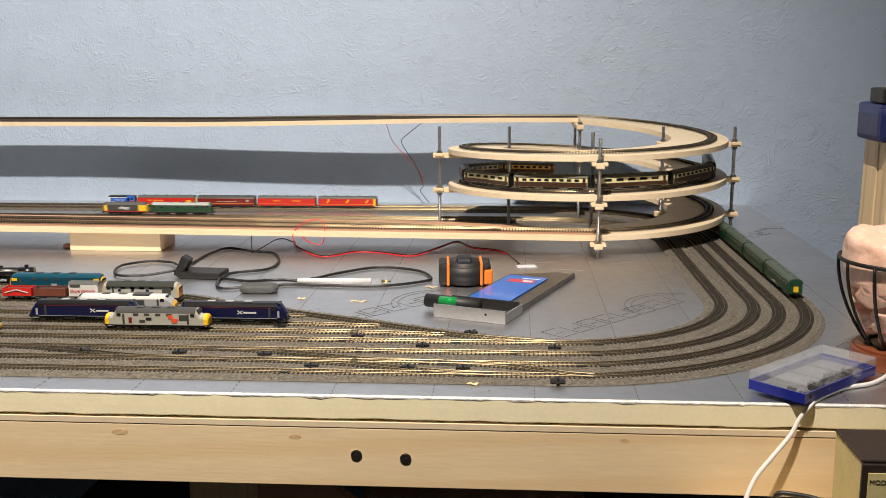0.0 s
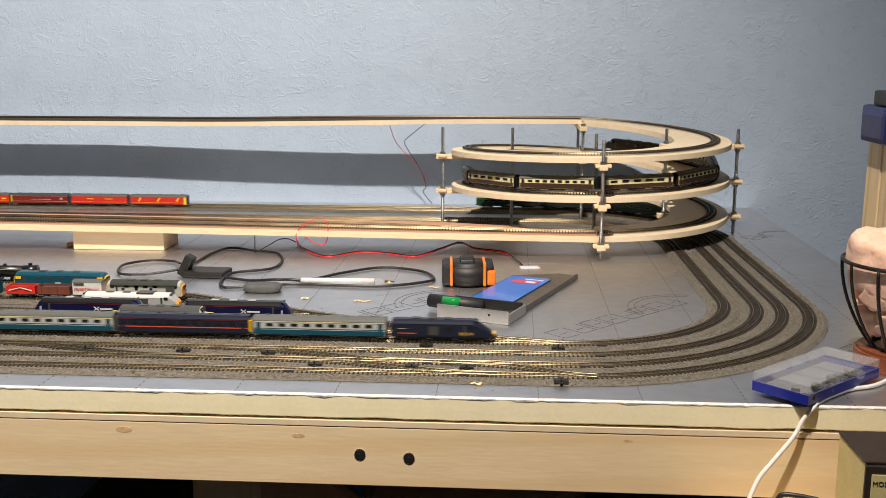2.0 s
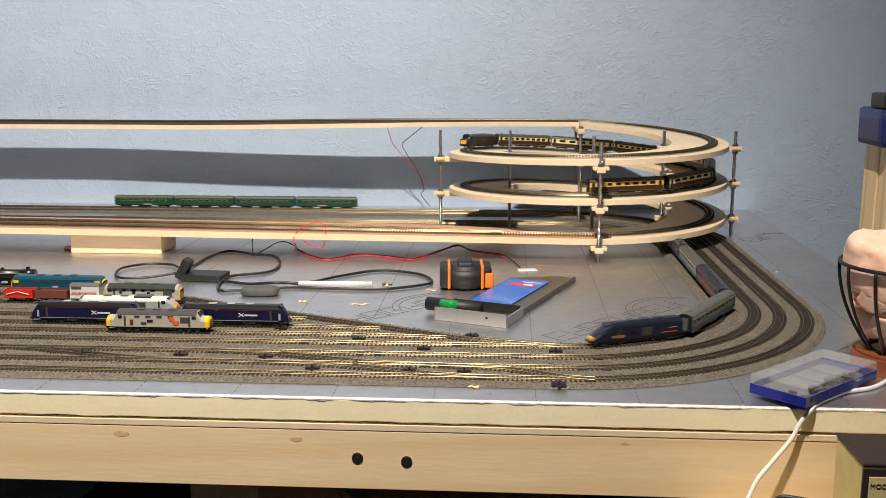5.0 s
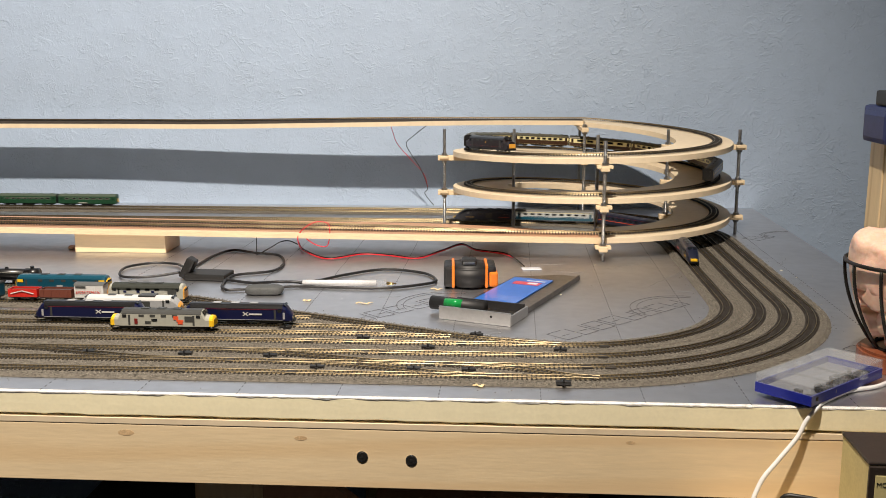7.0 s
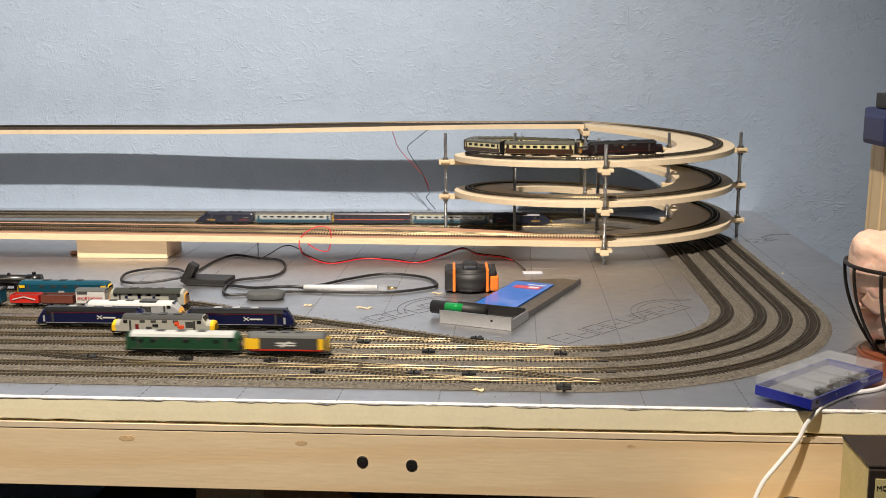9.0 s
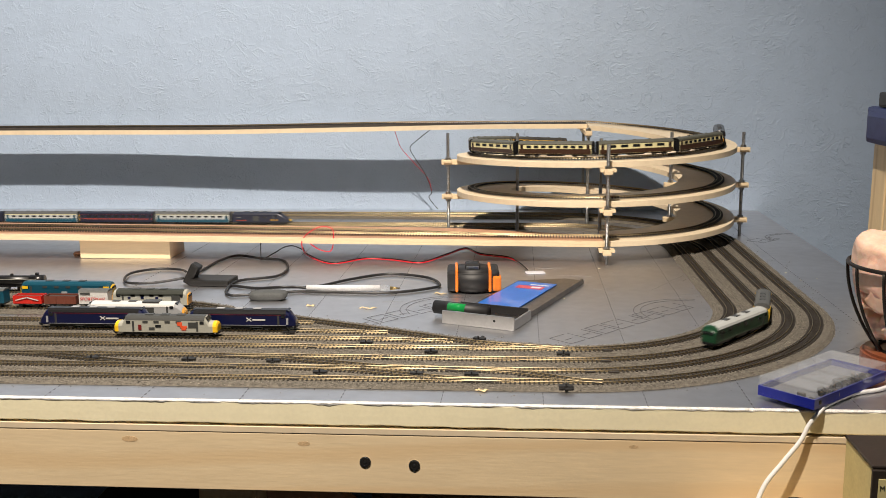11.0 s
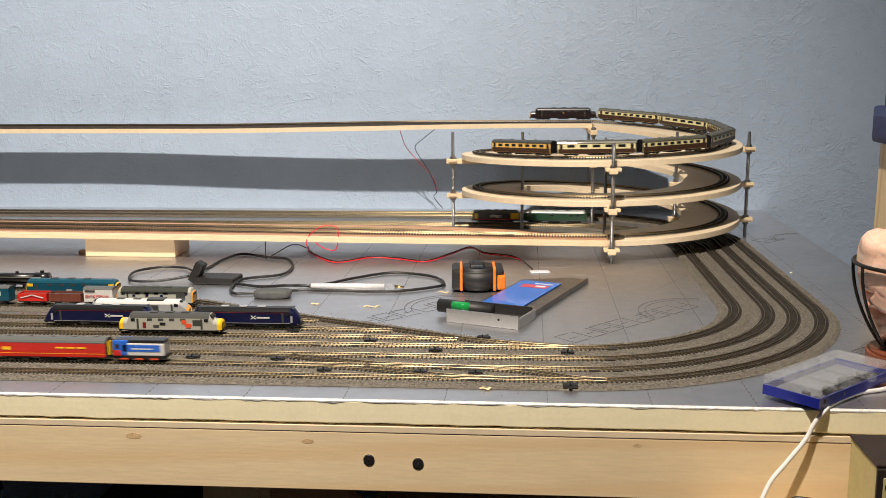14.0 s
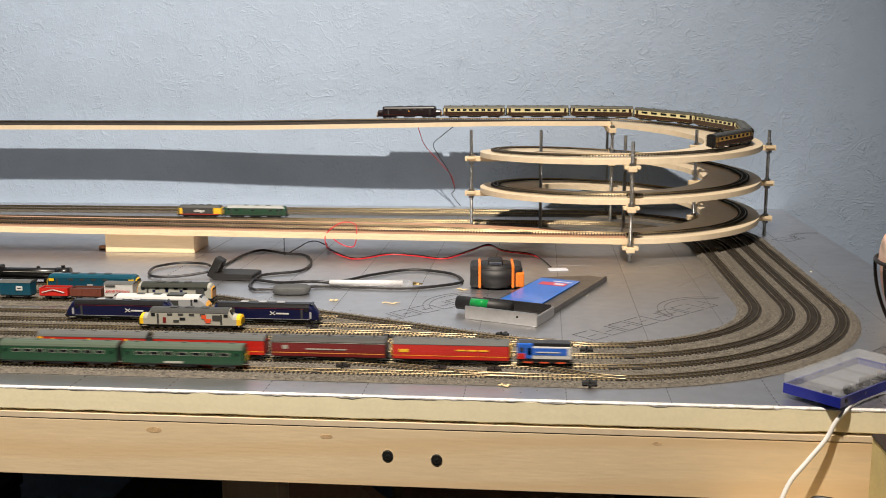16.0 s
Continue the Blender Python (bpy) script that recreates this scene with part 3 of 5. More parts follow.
def coach(name, label, L, low, high, roof, wins, win_z=(.0150, .0192), split=.0140, lines=(), ends=None, group="", top=.0262, cat="coach", signs=(), frames=None):
    """A bogie carriage: lower and upper body colours, a rounded roof, separate windows."""
    v = thing(name, label, cat, at=(0, 0, 0), group=group)
    z0, eave = .0052, .0212
    part("body", box(B(), -L / 2, L / 2, -HW, HW, z0, eave, .0007), high, v)
    panel(v, "lower_side", -L / 2 + .0008, L / 2 - .0008, z0 + .0004, split, low)
    sec = [(y, z) for y, z in section(top, eave - .0002, HW + .0001, .0046)]
    part("roof", loft(B(), [(-L / 2 - .0003, sec), (L / 2 + .0003, sec)]), roof, v, smooth=False)
    for i in range(5):
        x = -L / 2 + L * (i + .5) / 5
        part("roof_vent", box(B(), x - .002, x + .002, -.0012, .0012, top - .0002, top + .0007), roof, v)
    for z0_, z1_, m in lines:
        panel(v, "lining", -L / 2 + .0008, L / 2 - .0008, z0_, z1_, m, .0003)
    n = wins
    for i in range(n):
        x = -L / 2 + .012 + (L - .024) * (i + .5) / n
        if frames:
            panel(v, "window_frame", x - (L - .024) / n * .36, x + (L - .024) / n * .36, win_z[0] - .0005, win_z[1] + .0005, frames, .0003)
        panel(v, "window", x - (L - .024) / n * .30, x + (L - .024) / n * .30, win_z[0], win_z[1], GLASS, .0004)
    if n:
        for x in (-L / 2 + .006, L / 2 - .006):
            panel(v, "door", x - .0025, x + .0025, z0 + .001, win_z[1] + .001, low, .00032)
            panel(v, "door_window", x - .0013, x + .0013, win_z[0], win_z[1], GLASS, .0006)
    for x0, x1, za, zb, m in signs:
        panel(v, "marking", x0, x1, za, zb, m, .0005)
    for sx in (-1, 1):
        endsec = [(y * .985, z - .0003) for y, z in section(top, z0 + .0005, HW, .0046)]
        part("end_panel", loft(B(), [(sx * (L / 2 - .001), endsec), (sx * (L / 2 + .0006), endsec)]), ends if ends is P_GREEN else P_BLACK, v, "dark end panel")
        part("gangway", box(B(), *sorted((sx * L / 2, sx * (L / 2 + .0022))), -.0036, .0036, .0068, .0212), ends or P_BLACK, v)
        coupling(v, sx * (L / 2 + .0005))
        bogie(v, sx * (L / 2 - .022))
    part("underframe", box(B(), -L / 2 + .003, L / 2 - .003, -.0075, .0075, .0040, .0053), P_BLACK, v)
    part("battery_box", box(B(), -.014, .014, -.0078, .0078, .0018, .0041, .0004), P_BLACK, v)
    return v


def loco(name, label, L, body, roof, cab=None, style="flat", stripes=(), plates=(), group="", top=.0258, wheels=3, grilles=True, cabend=None, frame_m=None, both=True, hatch=False):
    """A diesel locomotive with shaped cab ends. style: nose (bonnet), wedge (raked), flat."""
    v = thing(name, label, "locomotive", at=(0, 0, 0), group=group)
    z0, sh = .0060, .0050
    half = L / 2
    if style == "nose":
        prof = [(half, .0150, .80), (half - .0015, .0178, .93), (half - .0055, .0183, .95), (half - .010, .0186, .97), (half - .0145, top, 1)]
    elif style == "wedge":
        prof = [(half, .0125, .76), (half - .0025, .0165, .88), (half - .0075, top - .0022, .96), (half - .0115, top, 1)]
    elif style == "hst":
        prof = [(half, .0095, .70), (half - .005, .0140, .86), (half - .016, top - .0040, .97), (half - .024, top, 1)]
    else:
        prof = [(half, .0200, .90), (half - .0012, .0215, .97), (half - .0025, top - .0010, .99), (half - .006, top, 1)]
    st_front = [(x, section(z, z0, HW * k, min(sh, (z - z0) * .4))) for x, z, k in prof]
    rear = prof if both else [(half, .0205, .95), (half - .001, top - .0008, .99), (half - .004, top, 1)]
    st_rear = [(-x, section(z, z0, HW * k, min(sh, (z - z0) * .4))) for x, z, k in rear]
    part("body", loft(B(), st_rear + st_front[::-1]), body, v)
    x1, x0 = prof[-1][0], -rear[-1][0]
    sec = [(y * 1.012, z + .00025) for y, z in section(top, top - sh - .0004, HW, sh)]
    part("roof", loft(B(), [(x0, sec), (x1, sec)]), roof, v)
    for i in range(3):
        x = x0 + (x1 - x0) * (.28 + .2 * i)
        part("roof_fan", box(B(), x - .005, x + .005, -.0035, .0035, top, top + .0007, .0002), P_SILVER if name == "modern_diesel" else P_DGREY, v)
    for z_0, z_1, m in stripes:
        panel(v, "stripe", x0, x1, z_0, z_1, m, .0003)
    for xa, xb, za, zb, m, nm in plates:
        panel(v, nm, xa, xb, za, zb, m, .0005)
    ends = ((1, prof),) + (((-1, rear),) if both else ())
    for sx, pr in ends:
        if cab:
            stn = [(sx * (x + .0003), [(y * 1.03, z + .0002) for y, z in section(z, z0 + .0002, HW * k, min(sh, (z - z0) * .4))]) for x, z, k in pr[:3 if style == "nose" else 2]]
            part("cab_end", loft(B(), stn), cab, v, "bright coloured cab end")
        xa, za, ka = pr[-2][0], pr[-2][1], pr[-2][2]
        xb, zb = pr[-1][0], pr[-1][1]
        if style == "flat":
            xa, za, xb, zb = pr[0][0] + .0004, .0150, pr[1][0] + .0012, .0198
        bm = B()
        for y0, y1 in ((-.0068, -.0007), (.0007, .0068)):
            f0, f1 = .22, .80
            pts = []
            for f in (f0, f1):
                x, z = xa + (xb - xa) * f + .0006, za + (zb - za) * f + .0004
                pts += [(sx * x, y0, z), (sx * x, y1, z)]
            vs = [bm.verts.new(p) for p in pts] + [bm.verts.new((p[0] - sx * .001, p[1], p[2] - .0006)) for p in pts]
            for f in ((0, 1, 3, 2), (4, 6, 7, 5), (0, 4, 5, 1), (2, 3, 7, 6), (0, 2, 6, 4), (1, 5, 7, 3)):
                bm.faces.new([vs[k] for k in f])
        part("windscreen", bm, GLASS, v, "dark glass windscreen")
        xs = pr[-1][0]
        panel(v, "cab_window", *sorted((sx * (xs - .001), sx * (xs - .006))), .0165, .0200, GLASS, .0004)
        panel(v, "cab_door", *sorted((sx * (xs - .008), sx * (xs - .0105))), .0070, .0195, P_DGREY, .0003)
        part("buffer_beam", box(B(), *sorted((sx * (half - .002), sx * (half + .0006))), -.0075, .0075, .0035, .0068), P_BLACK, v)
        for y in (-.005, .005):
            part("buffer", cyl(B(), (sx * half, y, .0058), (sx * (half + .0028), y, .0058), .0012, n=8), P_BLACK, v)
        coupling(v, sx * half)
    for sx in (-1, 1):
        bogie(v, sx * (half - .026), wheels, .022, frame_m)
    part("underframe", box(B(), -half + .004, half - .004, -.0078, .0078, .0046, .0062), P_BLACK, v)
    part("fuel_tank", box(B(), -.012, .012, -.0078, .0078, .0020, .0047, .0006), P_BLACK, v)
    if hatch:
        part("roof_hatch", box(B(), .012, .034, -.0070, .0070, top - .0008, top + .0012, .0006), P_DGREY, v, "dark roof hatch")
    if grilles:
        for i in range(4):
            x = x0 + (x1 - x0) * (.25 + .14 * i)
            panel(v, "grille", x - .0032, x + .0032, .0172, .0200, P_DGREY, .0003)
    return v


TRAINS = []


def train(line, heads, cars, gap=.006):
    """heads: rows of seconds and metres along the line of the leading end; cars: (thing, length) from the head; a negative length faces backwards."""
    s = 0.0
    if line is not HELIX:
        heads = [(t, K * d) for t, d in heads]
    for ob, L in cars:
        TRAINS.append((line, heads, ob, s + abs(L) / 2, L * .32))
        s += abs(L) + gap


def again(ob):
    return copy_thing(ob, Matrix())
L2, L3, L4 = LOOPS[2].length / K, LOOPS[3].length / K, LOOPS[4].length / K
I = Matrix()
# express on the inner loop
def power_car():
    v = loco("diesel_power_car", "dark navy high speed power car with a small yellow nose panel", .118, P_NAVY, P_NAVY, None, "hst", both=False, wheels=2, grilles=False,
             plates=((.020, .024, .0085, .0118, P_GOLD, "number_block"), (.026, .029, .0085, .0118, P_GOLD, "number_block"), (.031, .035, .0090, .0116, P_GOLD, "number_block"), (-.050, -.030, .0095, .0102, P_ORED, "red_line"), (-.050, -.040, .0148, .0152, P_GREY, "pale_line"), (-.016, -.004, .008, .0180, P_DGREY, "louvre"), (.004, .012, .0140, .0180, P_BLACK, "louvre")))
    part("nose_panel", box(B(), .0570, .0600, -.0052, .0052, .0066, .0108, .0006), P_YELLOW, v, "yellow nose panel")
    return v


P_GOLD = paint("dull_gold_paint", (.36, .20, .03))
pc1, pc2 = power_car(), power_car()
P_BAND = paint("express_grey_paint", (.43, .45, .44))
white_coach = coach("passenger_coach", "grey and turquoise express coach with a grey roof", .1535, P_TEAL, P_BAND, P_ROOF, 9, win_z=(.0152, .0185), lines=((.0200, .0207, P_CREAM), (.0112, .0116, P_WHITE)), split=.0128, group="express coaches", ends=P_ROOF)
navy_coach = coach("passenger_coach", "dark navy express coach with a red line", .1535, P_NAVY, P_NAVY, P_NAVY, 9, lines=((.0112, .0122, P_ORED), (.0204, .0207, P_MAROON)), group="express coaches", ends=P_ROOF)
part("end_door", box(B(), .0772, .0795, -.0060, .0060, .0064, .0200, .0004), P_YELLOW, navy_coach, "yellow end door")
train(LOOPS[1], [(0, .765), (1.5, 1.199), (3.5, 1.758), (4.2, 1.945), (6.3, 2.508), (7, 2.700), (8, 2.968), (9, 3.223), (12.5, 4.144), (16, 5.058)],
      [(pc1, .118), (white_coach, .1535), (navy_coach, .1535), (again(white_coach), .1535), (pc2, -.118)], .006)
# two locomotives coupled together
small = loco("diesel_locomotive", "grey locomotive with yellow ends and a red underframe line", .094, P_DGREY, P_ROOF, P_YELLOW, "flat", stripes=((.0066, .0080, P_RED),), wheels=2,
             plates=((-.0455, -.0300, .0082, .0203, P_YELLOW, "cab_side"), (.0365, .0425, .0082, .0203, P_YELLOW, "cab_side"), (-.011, .011, .0146, .0160, P_WHITE, "arrow_bar"), (-.011, .011, .0120, .0134, P_WHITE, "arrow_bar"), (-.004, .001, .0134, .0146, P_WHITE, "arrow_bar"), (.002, .006, .0160, .0172, P_WHITE, "arrow_tip"), (-.006, -.002, .0108, .0120, P_WHITE, "arrow_tip")), grilles=False)
green_loco = loco("diesel_locomotive", "dark green locomotive with a pale grey roof", .130, P_GREEN, P_LROOF, None, "flat", stripes=((.0066, .0074, P_LGREEN),), wheels=2,
                  plates=((-.050, -.044, .0150, .0180, GLASS, "window"), (-.036, -.030, .0150, .0180, GLASS, "window"), (.002, .008, .0150, .0180, GLASS, "window"), (.036, .042, .0150, .0180, GLASS, "window")))
train(LOOPS[2], [(0, 3.528), (8.0, .860 + L2), (9, 1.155 + L2), (11.5, 1.970 + L2), (12.5, 2.322 + L2), (14.5, 2.957 + L2), (16, 3.442 + L2)], [(small, .094), (green_loco, .130)], .006)
# mail train
shunter = thing("shunting_locomotive", "short blue white and red shunting locomotive", "locomotive", at=I)
part("body", box(B(), -.0285, .0285, -.0088, .0088, .0078, .0215, .0008), P_WHITE, shunter)
part("cab", box(B(), -.0285, -.0120, -.0091, .0091, .0079, .0248, .0012), P_BLUE, shunter, "blue cab with a black roof")
part("roof", box(B(), -.0290, .0288, -.0080, .0080, .0212, .0250, .0016), P_BLACK, shunter)
panel(shunter, "blue_side", -.018, .024, .0125, .0200, P_BLUE, .0003, hw=.0088)
panel(shunter, "red_side", -.0283, -.020, .0080, .0140, P_RED, .0004, hw=.0091)
panel(shunter, "white_stroke", -.008, .016, .0150, .0162, P_WHITE, .0006, hw=.0088)
panel(shunter, "cab_window", -.026, -.0215, .0165, .0205, GLASS, .0005, hw=.0091)
part("underframe", box(B(), -.0275, .0275, -.0085, .0085, .0040, .0079), P_BLACK, shunter)
for x in (-.017, 0, .017):
    part("wheelset", cyl(B(), (x, -.0056, .0040), (x, .0056, .0040), .0040, n=14), P_BLACK, shunter)
    panel(shunter, "coupling_rod", x - .0045, x + .0045, .0035, .0050, P_ORED, .0004, hw=.0085)
for sx in (-1, 1):
    part("buffer_beam", box(B(), *sorted((sx * .0285, sx * .0302)), -.008, .008, .0045, .0080), P_BLACK, shunter)
red_text = tuple((x, x + .010, .0150, .0164, P_YELLOW) for x in (.006, .018, .030)) + ((-.055, -.045, .0128, .0160, P_YELLOW),)
mail_a = coach("mail_coach", "red mail coach with yellow lettering bars and a grey roof", .124, P_RED, P_RED, P_ROOF, 0, lines=((.0090, .0094, P_YELLOW),), signs=red_text, group="mail coaches", ends=P_YELLOW)
mail_b = coach("mail_coach", "maroon mail coach with a crest and pale lettering bars", .124, P_MAROON, P_MAROON, P_DGREY, 0, lines=((.0090, .0096, P_ORANGE), (.0204, .0208, P_GREY)), signs=((-.050, -.044, .0135, .0175, P_GREY), (-.024, .004, .0130, .0142, P_GREY), (.006, .020, .0130, .0140, P_GREY)), group="mail coaches", ends=P_DGREY)
mail_c = coach("mail_coach", "red mail coach with two yellow lettering bars", .124, P_RED, P_RED, P_ROOF, 0, lines=((.0090, .0094, P_YELLOW),), signs=((-.030, -.012, .0150, .0164, P_YELLOW), (.012, .028, .0150, .0164, P_YELLOW)), group="mail coaches", ends=P_MAROON)
mail_d = coach("mail_coach", "red mail coach with three yellow zigzags and a yellow end", .124, P_RED, P_RED, P_ROOF, 0, lines=((.0090, .0094, P_YELLOW),), signs=((-.056, -.061, .0056, .0206, P_YELLOW),) + tuple((x + d, x + d + .003, za, za + .003, P_YELLOW) for x in (-.046, -.004, .038) for d, za in ((0, .0165), (.002, .0140), (.004, .0115))), group="mail coaches", ends=P_DGREY)
train(LOOPS[3], [(0, 3.728), (1.5, 4.036), (3.5, 4.460), (13.4, .852 + L3), (14.5, 1.084 + L3), (16, 1.392 + L3)], [(shunter, .058), (mail_a, .124), (mail_b, .124), (mail_c, .124), (mail_d, .124)], .008)
# green railcar set on the outer loop
P_BEIGE = paint("pale_frame_paint", (.24, .25, .20))
car = coach("railcar", "dark green railcar with a green grey roof", .130, P_GREEN, P_GREEN, P_LGREEN, 8, group="railcars", win_z=(.0150, .0180), cat="railcar", frames=P_BEIGE)
end_car = coach("railcar", "dark green end railcar with a yellow front panel", .130, P_GREEN, P_GREEN, P_LGREEN, 7, group="railcars", win_z=(.0150, .0180), cat="railcar", frames=P_BEIGE, ends=P_GREEN, signs=((-.02, .0, .0060, .0082, P_GREY),))
part("warning_panel", box(B(), .0670, .0676, -.0032, .0032, .0085, .0160), P_YELLOW, end_car, "small yellow warning panel")
for y in (-.0065, .0042):
    part("front_window", box(B(), .0646, .0656, y, y + .0023, .0160, .0200), GLASS, end_car)
tail_car = again(end_car)
train(LOOPS[4], [(0, 2.467), (1.5, 2.926), (3.5, 3.438), (7, 4.381), (16, 1.0535 + L4)], [(end_car, .130), (car, .130), (again(car), .130), (tail_car, -.130)], .006)
# train on the spiral
P_OLIVE = paint("olive_roof_grey_paint", (.075, .075, .055), .5)
spiral_loco = loco("diesel_locomotive", "black and maroon locomotive with a thin red line", .136, paint("claret_black_paint", (.012, .007, .008)), P_BLACK, None, "nose", stripes=((.0088, .0091, P_MAROON),), plates=((-.001, .001, .0140, .0165, P_ORANGE, "crest"),))
for sx in (-1, 1):
    part("warning_panel", box(B(), *sorted((sx * .0672, sx * .0686)), -.0062, .0062, .0070, .0142), P_ORANGE, spiral_loco, "small orange end panel")
P_AMBER = paint("pale_amber_paint", (.68, .43, .11))
brown_coach = coach("passenger_coach", "chocolate and cream coach with an olive roof", .127, P_CHOC, P_CREAM, P_OLIVE, 8, group="chocolate and cream coaches", split=.0138, lines=((.0204, .0209, P_CHOC),))
cream_coach = coach("passenger_coach", "cream sided chocolate coach with an olive roof", .127, P_CHOC, P_CREAM, P_OLIVE, 5, group="chocolate and cream coaches", split=.0122, lines=((.0206, .0209, P_CHOC),))
dark_coach = coach("passenger_coach", "chocolate and amber end coach with a dark roof", .127, P_CHOC, P_AMBER, P_DGREY, 7, group="chocolate and cream coaches", split=.0130, lines=((.0206, .0210, P_CHOC),))
train(HELIX, [(0, 3.85), (1.5, 4.05), (3.5, 4.327), (7, 4.738), (9, 4.992), (12.5, 5.496), (14.5, 5.818), (16, 6.099)],
      [(spiral_loco, .136), (brown_coach, .127), (cream_coach, .127)] + [(again(brown_coach), .127), (again(cream_coach), .127), (again(brown_coach), .127), (again(cream_coach), .127), (dark_coach, .127)], .0055)

# ---- stock standing on the sidings ----
def park(ob, x, y, rz=0):
    ob.matrix_world = pose(*plan(x, y), TOP, 0, 0, rz)
    return ob


P_OLIVE_D = paint("olive_roof_paint", (.022, .026, .019), .7)
park(loco("diesel_locomotive", "light grey locomotive with yellow nose ends and red squares", .126, P_GREY, P_DGREY, P_YELLOW, "nose",
          plates=((.015, .021, .0140, .0185, P_ORED, "red_square"), (.0185, .027, .0115, .0140, P_ORED, "red_square"), (.020, .026, .0088, .0114, P_ORED, "red_square"), (.0285, .038, .0120, .0185, P_DGREY, "radiator"), (-.020, -.013, .0090, .0120, P_DGREY, "grille_low"), (-.012, -.005, .0120, .0150, GLASS, "window"), (-.033, -.029, .0085, .0150, P_MAROON, "louvre"))), -.4415, .201)
modern = loco("modern_diesel", "glossy royal blue locomotive with a white cross emblem", .138, P_ROYAL, P_BLACK, None, "wedge", stripes=((.0196, .0200, P_MAROON), (.0066, .0070, P_SILVER)), grilles=False,
              plates=((.016, .032, .0128, .0146, P_WHITE, "lettering_bar"), (.058, .0605, .008, .016, P_SILVER, "nose_strip"), (-.0605, -.058, .008, .016, P_SILVER, "nose_strip")), wheels=2)
for sx, rot_ in ((1, 35), (-1, -35)):
    for sd in (-1, 1):
        bm = box(B(), -.0038, .0038, -.0003, .0003, -.0005, .0005)
        bmesh.ops.transform(bm, matrix=pose(.0118, sd * (HW + .0003), .0140, 0, rot_, 0), verts=bm.verts)
        part("cross_bar", bm, P_WHITE, modern, "white emblem bar")
park(modern, -.543, .234)
park(again(modern), -.361, .234)
park(loco("diesel_locomotive", "silver locomotive with a white roof and orange nose", .132, P_SILVER, P_WHITE, P_ORANGE, "wedge", plates=((.008, .028, .0090, .0180, P_DGREY, "radiator"), (-.050, .000, .0165, .0190, P_DGREY, "dark_panel")), wheels=3, grilles=False, hatch=True, top=.0240), -.509, .273)
park(loco("diesel_locomotive", "grey locomotive with an olive grey roof and yellow end", .104, P_GREY, P_OLIVE_D, P_ORANGE, "flat", stripes=((.0176, .0208, P_OLIVE_D), (.0172, .0176, P_LROOF)),
          plates=((-.03, -.026, .014, .017, P_ROYAL, "window"), (-.012, -.008, .014, .017, P_ROYAL, "window"), (.008, .012, .014, .017, P_ROYAL, "window"), (.030, .042, .0080, .0190, P_DGREY, "radiator"))), -.510, .335)
park(loco("diesel_locomotive", "rail blue locomotive with small yellow end windows", .130, P_TEAL, P_TEAL, P_YELLOW, "flat", plates=((.054, .062, .016, .020, P_YELLOW, "cab_side"), (-.062, -.054, .016, .020, P_YELLOW, "cab_side"), (-.006, .002, .0100, .0125, P_SILVER, "emblem"))), -.645, .380)
park(loco("diesel_locomotive", "cream locomotive standing on a siding", .12, P_CREAM, P_LROOF, None, "flat"), -.780, .234)


def wagon(label, L, m, x, y, kind_, roof=None):
    v = thing("goods_wagon", label, "wagon", at=I, group="goods wagons")
    if kind_ == "van":
        part("body", box(B(), -L / 2, L / 2, -.0085, .0085, .0058, .0230, .0005), m, v)
        sec = section(.0256, .0228, .0089, .0028)
        part("roof", loft(B(), [(-L / 2 - .0005, sec), (L / 2 + .0005, sec)]), roof or P_ROOF, v)
        for k in range(5):
            xx = -L / 2 + L * (k + .5) / 5
            panel(v, "rib", xx - .0004, xx + .0004, .0062, .0202, m, .0005, hw=.0085)
    else:
        for y0, y1 in ((-.0085, -.0075), (.0075, .0085)):
            part("side", box(B(), -L / 2, L / 2, y0, y1, .0058, .0165), m, v)
        for x0 in (-L / 2, L / 2 - .001):
            part("end", box(B(), x0, x0 + .001, -.0074, .0074, .0058, .0165), m, v)
        part("load", box(B(), -L / 2 + .0012, L / 2 - .0012, -.0072, .0072, .0058, .0145, .0015), P_BROWN if m is P_RED else P_DGREY, v)
        for k in range(4):
            xx = -L / 2 + L * (k + .5) / 4
            panel(v, "rib", xx - .0006, xx + .0006, .0060, .0166, m, .0006, hw=.0085)
    part("underframe", box(B(), -L / 2, L / 2, -.007, .007, .0042, .0058), P_BLACK, v)
    for xx in (-L / 2 + .009, L / 2 - .009):
        part("wheelset", cyl(B(), (xx, -.0053, .0031), (xx, .0053, .0031), .0031, n=12), P_BLACK, v)
    for sx in (-1, 1):
        coupling(v, sx * L / 2)
    park(v, x, y)
    return v


def lettering(parent, words, size, m, where, shear=0.0):
    """Raised words as a mesh part; where places their lower left corner."""
    fc = bpy.data.curves.new("lettering", "FONT")
    fc.body, fc.size, fc.extrude, fc.shear = words, size, .0001, shear
    src = new("lettering_source", fc)
    bpy.context.view_layer.update()
    me = bpy.data.meshes.new_from_object(src.evaluated_get(bpy.context.evaluated_depsgraph_get()))
    bpy.data.objects.remove(src)
    me.materials.clear()
    me.materials.append(m)
    ob = new("lettering", me)
    ob.parent = parent
    ob.matrix_local = where
    return ob


